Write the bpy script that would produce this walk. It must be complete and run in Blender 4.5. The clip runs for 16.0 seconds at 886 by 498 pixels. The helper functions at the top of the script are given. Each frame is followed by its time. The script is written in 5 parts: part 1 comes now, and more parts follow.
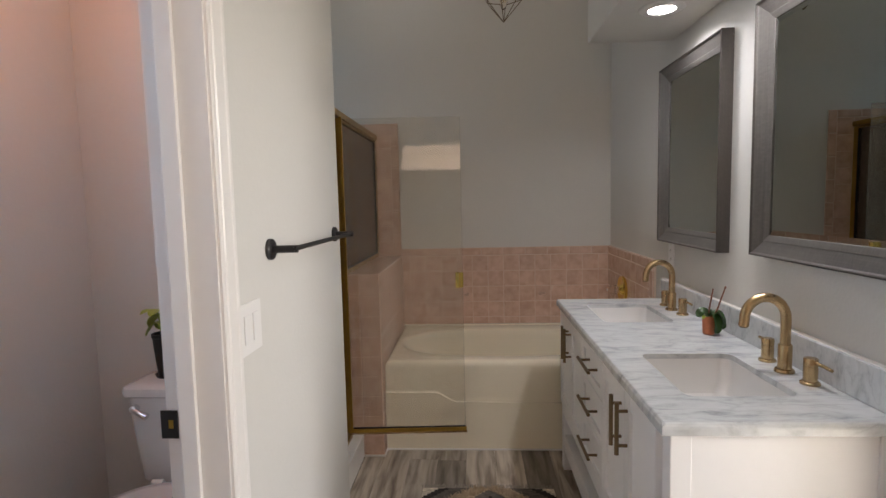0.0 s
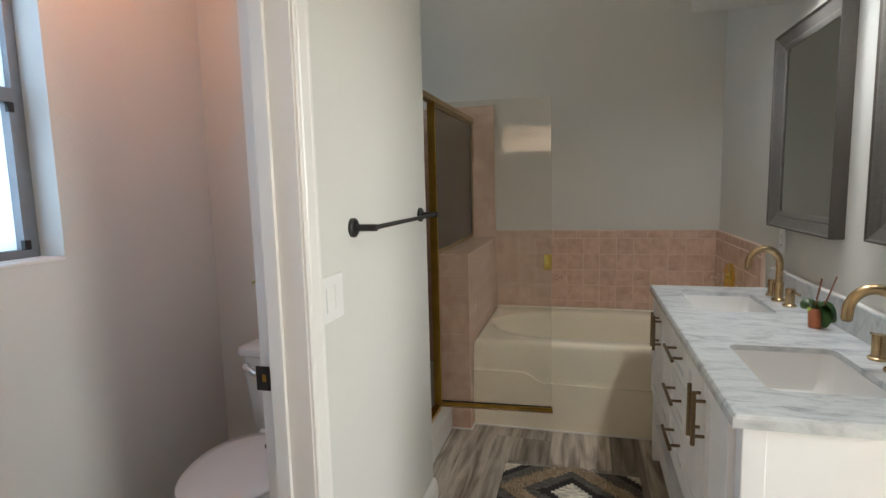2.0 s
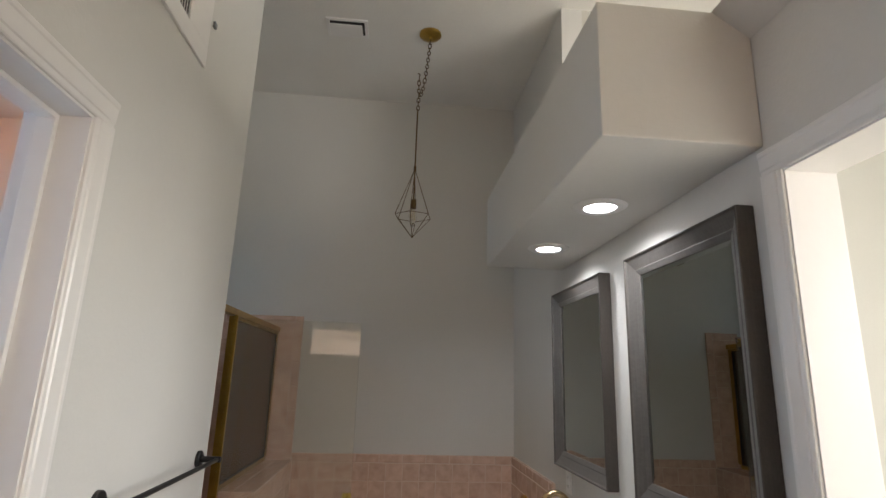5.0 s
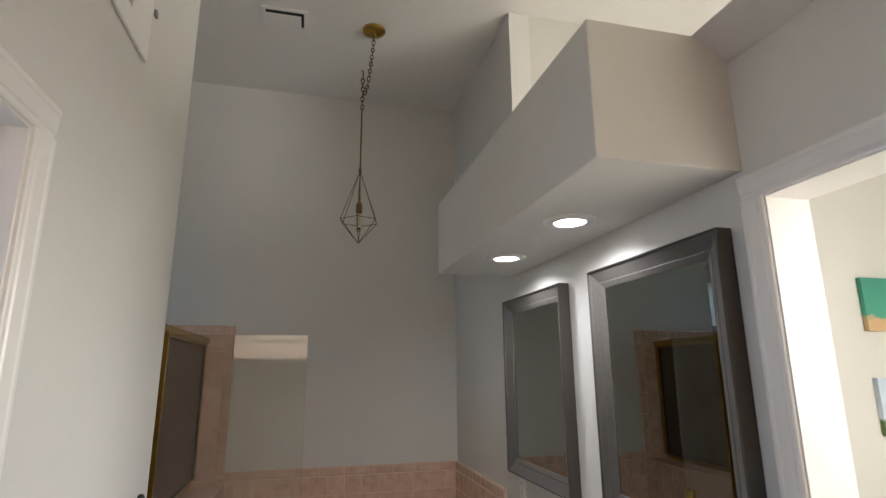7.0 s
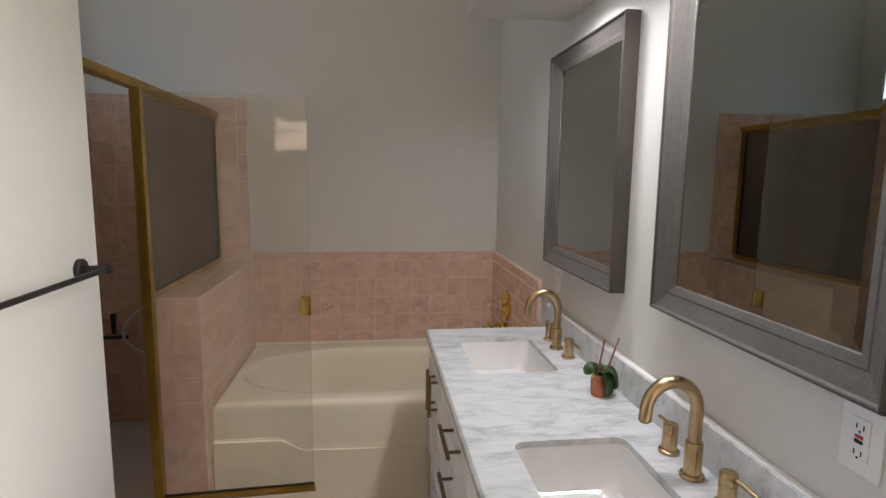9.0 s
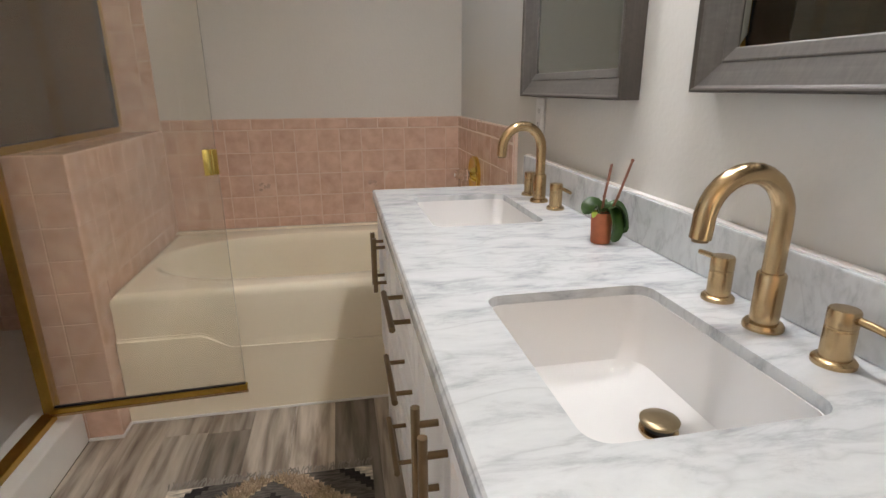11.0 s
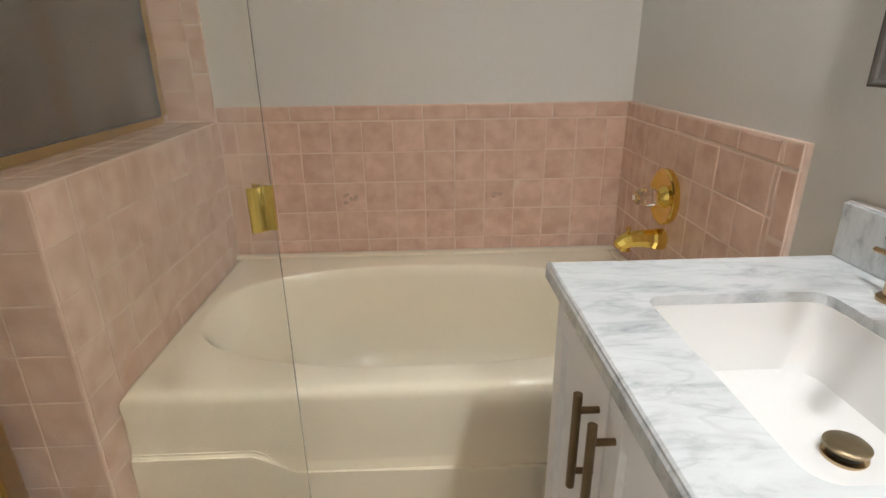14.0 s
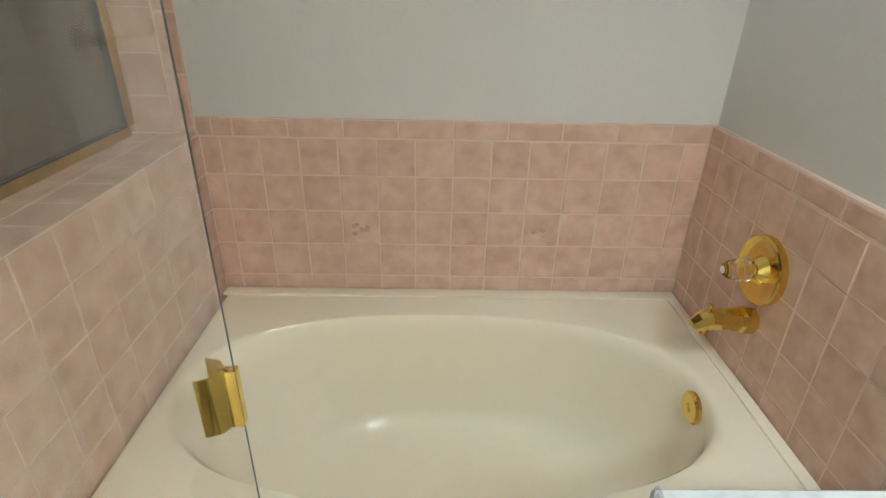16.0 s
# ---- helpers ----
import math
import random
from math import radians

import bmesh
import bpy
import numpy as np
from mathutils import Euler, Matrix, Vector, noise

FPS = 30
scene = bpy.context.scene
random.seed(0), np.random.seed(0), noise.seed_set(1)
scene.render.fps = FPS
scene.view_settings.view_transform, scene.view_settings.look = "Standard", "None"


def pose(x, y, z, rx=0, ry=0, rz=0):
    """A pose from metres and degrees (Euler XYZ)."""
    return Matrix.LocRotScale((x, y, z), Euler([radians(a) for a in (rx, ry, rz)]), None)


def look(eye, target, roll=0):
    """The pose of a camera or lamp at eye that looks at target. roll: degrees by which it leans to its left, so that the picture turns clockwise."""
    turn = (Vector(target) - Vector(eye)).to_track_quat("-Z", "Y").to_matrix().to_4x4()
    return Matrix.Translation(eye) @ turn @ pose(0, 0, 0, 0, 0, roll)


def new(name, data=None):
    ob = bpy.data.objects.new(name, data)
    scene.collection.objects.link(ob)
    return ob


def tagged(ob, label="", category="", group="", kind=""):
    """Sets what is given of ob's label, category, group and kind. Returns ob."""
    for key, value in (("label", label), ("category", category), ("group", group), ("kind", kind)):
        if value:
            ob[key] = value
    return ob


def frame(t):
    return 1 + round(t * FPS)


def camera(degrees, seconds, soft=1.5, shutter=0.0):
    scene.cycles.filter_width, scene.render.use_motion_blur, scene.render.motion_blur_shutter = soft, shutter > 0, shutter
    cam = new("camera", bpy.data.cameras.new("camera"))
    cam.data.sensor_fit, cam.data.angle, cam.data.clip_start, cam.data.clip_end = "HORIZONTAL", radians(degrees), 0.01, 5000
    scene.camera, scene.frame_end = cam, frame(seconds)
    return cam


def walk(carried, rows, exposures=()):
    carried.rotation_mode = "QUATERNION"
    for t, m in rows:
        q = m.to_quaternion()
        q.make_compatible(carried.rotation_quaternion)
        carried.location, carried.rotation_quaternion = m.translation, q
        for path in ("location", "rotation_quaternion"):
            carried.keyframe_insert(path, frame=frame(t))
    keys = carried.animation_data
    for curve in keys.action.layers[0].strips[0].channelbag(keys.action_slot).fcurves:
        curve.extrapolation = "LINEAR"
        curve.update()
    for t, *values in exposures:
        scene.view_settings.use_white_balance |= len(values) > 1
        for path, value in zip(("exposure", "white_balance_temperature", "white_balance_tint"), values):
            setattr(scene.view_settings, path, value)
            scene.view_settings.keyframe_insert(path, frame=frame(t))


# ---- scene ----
cam = camera(79.8, 16.0)
PATH = [
    (0, (0.059, 0.235, 1.389), (-0.057, 2.224, 1.212), -1.3),
    (0.5, (0.036, 0.213, 1.37), (-0.234, 2.182, 1.143), -1.6),
    (1, (0.026, 0.197, 1.359), (-0.374, 2.141, 1.105), -2.0),
    (1.5, (0.058, 0.206, 1.377), (-0.433, 2.125, 1.105), -2.1),
    (2, (0.162, 0.196, 1.388), (-0.352, 2.114, 1.152), -1.4),
    (2.5, (0.238, 0.173, 1.414), (-0.181, 2.125, 1.294), -1.4),
    (3, (0.27, 0.172, 1.445), (-0.023, 2.15, 1.43), -1.2),
    (3.5, (0.289, 0.196, 1.453), (0.09, 2.185, 1.517), -0.4),
    (4, (0.308, 0.211, 1.484), (0.193, 2.199, 1.672), 0.6),
    (4.5, (0.257, 0.224, 1.526), (0.251, 2.194, 1.874), 2.0),
    (5, (0.158, 0.246, 1.565), (0.33, 2.182, 2.036), 1.8),
    (5.2, (0.123, 0.251, 1.585), (0.364, 2.168, 2.102), 1.7),
    (7.3, (-0.001, 0.354, 1.656), (0.481, 2.251, 2.065), -0.4),
    (7.5, (0.038, 0.375, 1.658), (0.489, 2.293, 2.0), -0.9),
    (8, (0.118, 0.49, 1.618), (0.497, 2.45, 1.747), -0.1),
    (8.5, (0.214, 0.629, 1.567), (0.454, 2.613, 1.488), 0.9),
    (9, (0.264, 0.78, 1.518), (0.52, 2.745, 1.248), 0.8),
    (9.5, (0.237, 0.907, 1.415), (0.54, 2.847, 1.033), -0.1),
    (9.7, (0.23, 0.942, 1.372), (0.597, 2.856, 0.925), -0.3),
    (11.8, (0.456, 1.421, 1.177), (0.811, 3.298, 0.586), -0.5),
    (12, (0.424, 1.488, 1.183), (0.795, 3.363, 0.595), -0.8),
    (12.5, (0.33, 1.633, 1.2), (0.726, 3.499, 0.599), -0.9),
    (13, (0.276, 1.748, 1.196), (0.58, 3.632, 0.597), -0.6),
    (13.5, (0.272, 1.941, 1.199), (0.413, 3.839, 0.586), -0.6),
    (14, (0.259, 2.071, 1.236), (0.33, 3.942, 0.534), -0.7),
    (14.5, (0.225, 2.208, 1.295), (0.328, 4.049, 0.522), -0.6),
    (15, (0.189, 2.333, 1.367), (0.316, 4.156, 0.554), -0.2),
    (15.5, (0.189, 2.44, 1.397), (0.286, 4.223, 0.498), 0.4),
    (16, (0.215, 2.513, 1.403), (0.25, 4.301, 0.507), 1.3),
]
EXPOSURES = [(0.0, 2.96, 6450, 14), (0.5, 2.88, 6700, 15), (1.0, 2.98, 6400, 10), (2.0, 3.0, 6300, 6), (2.8, 2.80, 6300, 9), (3.5, 2.74, 6320, 11), (5.0, 2.80, 6280, 11), (7.5, 2.84, 6280, 11),
             (8.5, 2.96, 6350, 13), (9.5, 3.46, 6450, 13), (12.5, 3.61, 6550, 10), (14.0, 3.83, 6450, 8), (15.0, 3.90, 6330, 4), (16.0, 4.06, 6030, 0)]
walk(cam, [(t, look(eye, target, roll)) for t, eye, target, roll in PATH], EXPOSURES)

# ---- world and lights ----
world = bpy.data.worlds.new("sky")
scene.world = world
world.use_nodes = True
sky = world.node_tree.nodes.new("ShaderNodeTexSky")
sky.sky_type, sky.sun_disc, sky.sun_elevation, sky.sun_rotation = "NISHITA", False, radians(45), radians(90)
world.node_tree.links.new(sky.outputs[0], world.node_tree.nodes["Background"].inputs[0])
world.node_tree.nodes["Background"].inputs[1].default_value = 0.05


def area_lamp(name, at, target, sx, sy, watts, colour, shape="RECTANGLE", spread=180):
    lamp = bpy.data.lights.new(name, "AREA")
    lamp.shape, lamp.size, lamp.size_y, lamp.energy, lamp.color = shape, sx, sy, watts, colour
    lamp.spread = radians(spread)
    ob = new(name, lamp)
    ob.matrix_world = look(at, target)
    return ob


DAY, WARM = (1.0, 0.97, 0.92), (1.0, 0.40, 0.19)
sun = bpy.data.lights.new("sun", "SUN")
sun.energy, sun.angle, sun.color = 5.0, radians(0.5), (1.0, 0.95, 0.88)
new("sun", sun).matrix_world = look((6.9, -0.38, 5.0), (4.0, -0.42, 2.1))
for ly in (1.85, 2.437):
    area_lamp("recessed_lamp", (0.813, ly, 2.112), (0.77, ly + 0.30, 0), 0.098, 0.098, 0.53, (0.98, 0.97, 0.985), "DISK", 150)
area_lamp("side_room_daylight", (4.12, -0.4, 1.85), (1.9, 0.9, 0.2), 1.3, 1.8, 16.5, DAY)
area_lamp("toilet_window_daylight", (-1.64, 1.05, 1.75), (0, 1.05, 1.75), 0.86, 1.06, 1.05, (0.58, 0.73, 1.0))
area_lamp("shower_window_daylight", (-1.58, 3.41, 2.16), (0, 3.41, 2.16), 0.54, 0.32, 0.21, (0.68, 0.82, 1.0), spread=125)
area_lamp("entry_window_daylight", (0.08, -1.24, 1.955), (0.08, 4, 1.955), 0.92, 0.34, 0.85, (1.0, 0.62, 0.37))
globe = bpy.data.lights.new("toilet_ceiling_lamp", "POINT")
globe.energy, globe.color, globe.shadow_soft_size = 0.64, WARM, 0.06
new("toilet_ceiling_lamp", globe).location = (-1.0, 1.55, 2.30)


# ---- materials ----
def material(name, colour, rough=0.5, metal=0.0, vary=0.08, scale=6.0, bump=0.0, bump_scale=120.0, per_object=0.0, spec=0.5, coat=0.0, fine=60.0):
    """Plain surface: colour varied at two scales, with fine relief."""
    m = bpy.data.materials.new(name)
    m.use_nodes = True
    n, l = m.node_tree.nodes, m.node_tree.links
    b = n["Principled BSDF"]
    b.inputs["Roughness"].default_value, b.inputs["Metallic"].default_value = rough, metal
    b.inputs["Specular IOR Level"].default_value, b.inputs["Coat Weight"].default_value = spec, coat
    tex = n.new("ShaderNodeTexCoord")
    one, two = n.new("ShaderNodeTexNoise"), n.new("ShaderNodeTexNoise")
    one.inputs["Scale"].default_value, two.inputs["Scale"].default_value = scale, fine
    one.inputs["Detail"].default_value = 4
    l.new(tex.outputs["Object"], one.inputs["Vector"])
    l.new(tex.outputs["Object"], two.inputs["Vector"])
    add = n.new("ShaderNodeMath")
    add.operation = "MULTIPLY_ADD"
    l.new(two.outputs["Fac"], add.inputs[0])
    add.inputs[1].default_value = 0.35
    l.new(one.outputs["Fac"], add.inputs[2])
    mp = n.new("ShaderNodeMapRange")
    mp.inputs["From Min"].default_value, mp.inputs["From Max"].default_value = 0.35, 1.0
    mp.inputs["To Min"].default_value, mp.inputs["To Max"].default_value = 1 - vary, 1 + vary
    l.new(add.outputs[0], mp.inputs["Value"])
    last = mp.outputs[0]
    if per_object:
        info, ran = n.new("ShaderNodeObjectInfo"), n.new("ShaderNodeMapRange")
        ran.inputs["To Min"].default_value, ran.inputs["To Max"].default_value = 1 - per_object, 1 + per_object
        l.new(info.outputs["Random"], ran.inputs["Value"])
        mul = n.new("ShaderNodeMath")
        mul.operation = "MULTIPLY"
        l.new(last, mul.inputs[0])
        l.new(ran.outputs[0], mul.inputs[1])
        last = mul.outputs[0]
    mix = n.new("ShaderNodeVectorMath")
    mix.operation = "SCALE"
    mix.inputs[0].default_value = colour[:3]
    l.new(last, mix.inputs["Scale"])
    l.new(mix.outputs[0], b.inputs["Base Color"])
    if bump:
        bn, bp = n.new("ShaderNodeTexNoise"), n.new("ShaderNodeBump")
        bn.inputs["Scale"].default_value, bn.inputs["Detail"].default_value = bump_scale, 3
        l.new(tex.outputs["Object"], bn.inputs["Vector"])
        bp.inputs["Strength"].default_value, bp.inputs["Distance"].default_value = bump, 0.004
        l.new(bn.outputs["Fac"], bp.inputs["Height"])
        l.new(bp.outputs[0], b.inputs["Normal"])
    return m


def brushed_material(name, colour, rough, metal):
    """Grey-washed wood: fine streaks along the length of each frame side, worn lighter in places."""
    m = material(name, colour, rough, metal, vary=0.16, scale=5.0, fine=40)
    n, l = m.node_tree.nodes, m.node_tree.links
    b, tex = n["Principled BSDF"], n["Texture Coordinate"]
    last = b.inputs["Base Color"].links[0].from_socket
    heights = []
    for along in ((160.0, 5.0, 160.0), (160.0, 160.0, 5.0)):
        mp, nz = n.new("ShaderNodeMapping"), n.new("ShaderNodeTexNoise")
        mp.inputs["Scale"].default_value = along
        nz.inputs["Scale"].default_value, nz.inputs["Detail"].default_value = 1.0, 4
        l.new(tex.outputs["Object"], mp.inputs["Vector"])
        l.new(mp.outputs[0], nz.inputs["Vector"])
        heights.append(nz.outputs["Fac"])
    add, mr, sc = n.new("ShaderNodeMath"), n.new("ShaderNodeMapRange"), n.new("ShaderNodeVectorMath")
    l.new(heights[0], add.inputs[0])
    l.new(heights[1], add.inputs[1])
    mr.inputs["From Min"].default_value, mr.inputs["From Max"].default_value = 0.7, 1.3
    mr.inputs["To Min"].default_value, mr.inputs["To Max"].default_value = 0.84, 1.17
    l.new(add.outputs[0], mr.inputs["Value"])
    sc.operation = "SCALE"
    l.new(last, sc.inputs[0])
    l.new(mr.outputs[0], sc.inputs["Scale"])
    l.new(sc.outputs[0], b.inputs["Base Color"])
    bp = n.new("ShaderNodeBump")
    bp.inputs["Strength"].default_value, bp.inputs["Distance"].default_value = 0.05, 0.001
    l.new(add.outputs[0], bp.inputs["Height"])
    l.new(bp.outputs[0], b.inputs["Normal"])
    return m


def ramp_of(n, stops):
    r = n.new("ShaderNodeValToRGB").color_ramp
    while len(r.elements) < len(stops):
        r.elements.new(0.5)
    for e, (p, c) in zip(r.elements, stops):
        e.position, e.color = p, (*c, 1)
    return r


def marble_material():
    """White marble with grey streaks that run slantwise."""
    m = bpy.data.materials.new("marble")
    m.use_nodes = True
    n, l = m.node_tree.nodes, m.node_tree.links
    b = n["Principled BSDF"]
    b.inputs["Roughness"].default_value = 0.18
    tex, mp = n.new("ShaderNodeTexCoord"), n.new("ShaderNodeMapping")
    mp.inputs["Rotation"].default_value = (0.3, 0.2, radians(32))
    mp.inputs["Scale"].default_value = (4.0, 12.0, 7.0)
    l.new(tex.outputs["Object"], mp.inputs["Vector"])
    a = n.new("ShaderNodeTexNoise")
    a.inputs["Scale"].default_value, a.inputs["Detail"].default_value, a.inputs["Distortion"].default_value = 2.2, 9, 0.4
    a.inputs["Roughness"].default_value = 0.68
    l.new(mp.outputs[0], a.inputs["Vector"])
    r = ramp_of(n, [(0.27, (0.29, 0.302, 0.315)), (0.40, (0.455, 0.472, 0.482)), (0.50, (0.55, 0.57, 0.575)), (0.66, (0.60, 0.62, 0.622))])
    node = [q for q in n if q.type == "VALTORGB"][0]
    l.new(a.outputs["Fac"], node.inputs["Fac"])
    v = n.new("ShaderNodeTexNoise")
    v.inputs["Scale"].default_value, v.inputs["Detail"].default_value, v.inputs["Distortion"].default_value = 1.0, 3, 0.3
    l.new(mp.outputs[0], v.inputs["Vector"])
    band = n.new("ShaderNodeMath")
    band.operation = "SUBTRACT"
    band.inputs[1].default_value = 0.5
    l.new(v.outputs["Fac"], band.inputs[0])
    ab = n.new("ShaderNodeMath")
    ab.operation = "ABSOLUTE"
    l.new(band.outputs[0], ab.inputs[0])
    vr = n.new("ShaderNodeMapRange")
    vr.inputs["From Max"].default_value, vr.inputs["To Min"].default_value, vr.inputs["To Max"].default_value = 0.022, 0.88, 1.0
    l.new(ab.outputs[0], vr.inputs["Value"])
    sc = n.new("ShaderNodeVectorMath")
    sc.operation = "SCALE"
    l.new(node.outputs["Color"], sc.inputs[0])
    l.new(vr.outputs[0], sc.inputs["Scale"])
    l.new(sc.outputs[0], b.inputs["Base Color"])
    return m


def plank_material():
    """Grey weathered wood look of vinyl planks; each plank differs."""
    m = bpy.data.materials.new("grey_vinyl_plank")
    m.use_nodes = True
    n, l = m.node_tree.nodes, m.node_tree.links
    b = n["Principled BSDF"]
    b.inputs["Roughness"].default_value = 0.42
    tex, info = n.new("ShaderNodeTexCoord"), n.new("ShaderNodeObjectInfo")
    off = n.new("ShaderNodeVectorMath")
    off.operation = "SCALE"
    off.inputs[0].default_value = (7.0, 13.0, 3.0)
    l.new(info.outputs["Random"], off.inputs["Scale"])
    sh = n.new("ShaderNodeVectorMath")
    l.new(tex.outputs["Object"], sh.inputs[0])
    l.new(off.outputs[0], sh.inputs[1])
    mp = n.new("ShaderNodeMapping")
    mp.inputs["Scale"].default_value = (17.0, 1.7, 1.0)
    l.new(sh.outputs[0], mp.inputs["Vector"])
    a = n.new("ShaderNodeTexNoise")
    a.inputs["Scale"].default_value, a.inputs["Detail"].default_value, a.inputs["Distortion"].default_value = 1.6, 10, 0.45
    l.new(mp.outputs[0], a.inputs["Vector"])
    ramp_of(n, [(0.30, (0.13, 0.10, 0.075)), (0.44, (0.27, 0.226, 0.178)), (0.54, (0.38, 0.328, 0.268)), (0.70, (0.50, 0.445, 0.375))])
    node = [q for q in n if q.type == "VALTORGB"][0]
    l.new(a.outputs["Fac"], node.inputs["Fac"])
    ran = n.new("ShaderNodeMapRange")
    ran.inputs["To Min"].default_value, ran.inputs["To Max"].default_value = 0.62, 1.4
    l.new(info.outputs["Random"], ran.inputs["Value"])
    sc = n.new("ShaderNodeVectorMath")
    sc.operation = "SCALE"
    l.new(node.outputs["Color"], sc.inputs[0])
    l.new(ran.outputs[0], sc.inputs["Scale"])
    l.new(sc.outputs[0], b.inputs["Base Color"])
    bp = n.new("ShaderNodeBump")
    bp.inputs["Strength"].default_value, bp.inputs["Distance"].default_value = 0.15, 0.002
    l.new(a.outputs["Fac"], bp.inputs["Height"])
    l.new(bp.outputs[0], b.inputs["Normal"])
    return m


def tile_material(name, dark, light):
    """Glazed wall tile, clouded, a little different from piece to piece."""
    m = bpy.data.materials.new(name)
    m.use_nodes = True
    n, l = m.node_tree.nodes, m.node_tree.links
    b = n["Principled BSDF"]
    b.inputs["Roughness"].default_value = 0.16
    tex, info = n.new("ShaderNodeTexCoord"), n.new("ShaderNodeObjectInfo")
    off = n.new("ShaderNodeVectorMath")
    off.operation = "SCALE"
    off.inputs[0].default_value = (31.0, 17.0, 23.0)
    l.new(info.outputs["Random"], off.inputs["Scale"])
    sh = n.new("ShaderNodeVectorMath")
    l.new(tex.outputs["Object"], sh.inputs[0])
    l.new(off.outputs[0], sh.inputs[1])
    a = n.new("ShaderNodeTexNoise")
    a.inputs["Scale"].default_value, a.inputs["Detail"].default_value = 17, 3
    l.new(sh.outputs[0], a.inputs["Vector"])
    ramp_of(n, [(0.3, dark), (0.7, light)])
    node = [q for q in n if q.type == "VALTORGB"][0]
    l.new(a.outputs["Fac"], node.inputs["Fac"])
    ran = n.new("ShaderNodeMapRange")
    ran.inputs["To Min"].default_value, ran.inputs["To Max"].default_value = 0.965, 1.035
    l.new(info.outputs["Random"], ran.inputs["Value"])
    sc = n.new("ShaderNodeVectorMath")
    sc.operation = "SCALE"
    l.new(node.outputs["Color"], sc.inputs[0])
    l.new(ran.outputs[0], sc.inputs["Scale"])
    l.new(sc.outputs[0], b.inputs["Base Color"])
    bp = n.new("ShaderNodeBump")
    bp.inputs["Strength"].default_value, bp.inputs["Distance"].default_value = 0.12, 0.003
    l.new(a.outputs["Fac"], bp.inputs["Height"])
    l.new(bp.outputs[0], b.inputs["Normal"])
    return m


def glass_material(name, tint=(1, 1, 1), rough=0.0, ior=1.45):
    m = bpy.data.materials.new(name)
    m.use_nodes = True
    b = m.node_tree.nodes["Principled BSDF"]
    b.inputs["Base Color"].default_value = (*tint, 1)
    b.inputs["Transmission Weight"].default_value, b.inputs["Roughness"].default_value, b.inputs["IOR"].default_value = 1.0, rough, ior
    return m


def hazy_glass_material(name, tint):
    """Clear glass with a thin, uneven share of pale diffuse colour mixed in."""
    m = glass_material(name, tint, ior=1.42)
    n, l = m.node_tree.nodes, m.node_tree.links
    df, mx, tex, nz, mr = n.new("ShaderNodeBsdfDiffuse"), n.new("ShaderNodeMixShader"), n.new("ShaderNodeTexCoord"), n.new("ShaderNodeTexNoise"), n.new("ShaderNodeMapRange")
    df.inputs["Color"].default_value = (0.70, 0.66, 0.58, 1)
    nz.inputs["Scale"].default_value, nz.inputs["Detail"].default_value = 3.5, 5
    l.new(tex.outputs["Object"], nz.inputs["Vector"])
    mr.inputs["From Min"].default_value, mr.inputs["From Max"].default_value = 0.3, 0.7
    mr.inputs["To Min"].default_value, mr.inputs["To Max"].default_value = 0.03, 0.09
    l.new(nz.outputs["Fac"], mr.inputs["Value"])
    l.new(mr.outputs[0], mx.inputs[0])
    l.new(n["Principled BSDF"].outputs[0], mx.inputs[1])
    l.new(df.outputs[0], mx.inputs[2])
    l.new(mx.outputs[0], n["Material Output"].inputs[0])
    return m


def glow_material(name, colour, strength):
    m = bpy.data.materials.new(name)
    m.use_nodes = True
    b = m.node_tree.nodes["Principled BSDF"]
    b.inputs["Emission Color"].default_value, b.inputs["Emission Strength"].default_value = (*colour, 1), strength
    return m


WALL = material("painted_plaster", (0.655, 0.642, 0.604), 0.55, vary=0.03, scale=2.0, bump=0.18, bump_scale=90)
CREAM = material("cream_plaster", (0.58, 0.565, 0.505), 0.55, vary=0.03, scale=2.0, bump=0.15, bump_scale=90)
CEIL = material("ceiling_paint", (0.76, 0.74, 0.69), 0.7, vary=0.04, scale=3.0, bump=0.35, bump_scale=70)
TRIM = material("white_gloss_paint", (0.78, 0.76, 0.73), 0.3, vary=0.02, scale=5.0)
CABINET = material("white_cabinet_paint", (0.84, 0.84, 0.845), 0.32, vary=0.02, scale=4.0)
MARBLE = marble_material()
PLANK = plank_material()
SUBFLOOR = material("dark_joint", (0.08, 0.07, 0.06), 0.8)
PINK = tile_material("pink_glazed_tile", (0.575, 0.378, 0.285), (0.72, 0.515, 0.41))
GROUT = material("grout", (0.68, 0.53, 0.43), 0.8, vary=0.06, scale=30)
TUB = material("bone_acrylic", (0.85, 0.785, 0.625), 0.10, vary=0.02, scale=3.0, coat=0.3)
PORCELAIN = material("white_porcelain", (0.71, 0.70, 0.685), 0.08, vary=0.01, scale=3.0)
BRASS = material("polished_brass", (0.80, 0.60, 0.16), 0.14, 1.0, vary=0.05, scale=20)
AGED = material("aged_brass", (0.47, 0.30, 0.065), 0.31, 1.0, vary=0.18, scale=14)
DARK_BRASS = material("dark_antique_brass", (0.14, 0.09, 0.042), 0.4, 1.0, vary=0.15, scale=20)
BRONZE = material("brushed_champagne_bronze", (0.50, 0.36, 0.20), 0.27, 1.0, vary=0.06, scale=30, bump=0.03, bump_scale=300)
PULL = material("dark_bronze_pull", (0.22, 0.155, 0.09), 0.35, 1.0, vary=0.08, scale=25)
STOPPER = material("worn_bronze_stopper", (0.27, 0.21, 0.125), 0.36, 1.0, vary=0.12, scale=30)
BLACK = material("matte_black_metal", (0.018, 0.017, 0.017), 0.4, 0.2, vary=0.1, scale=30)
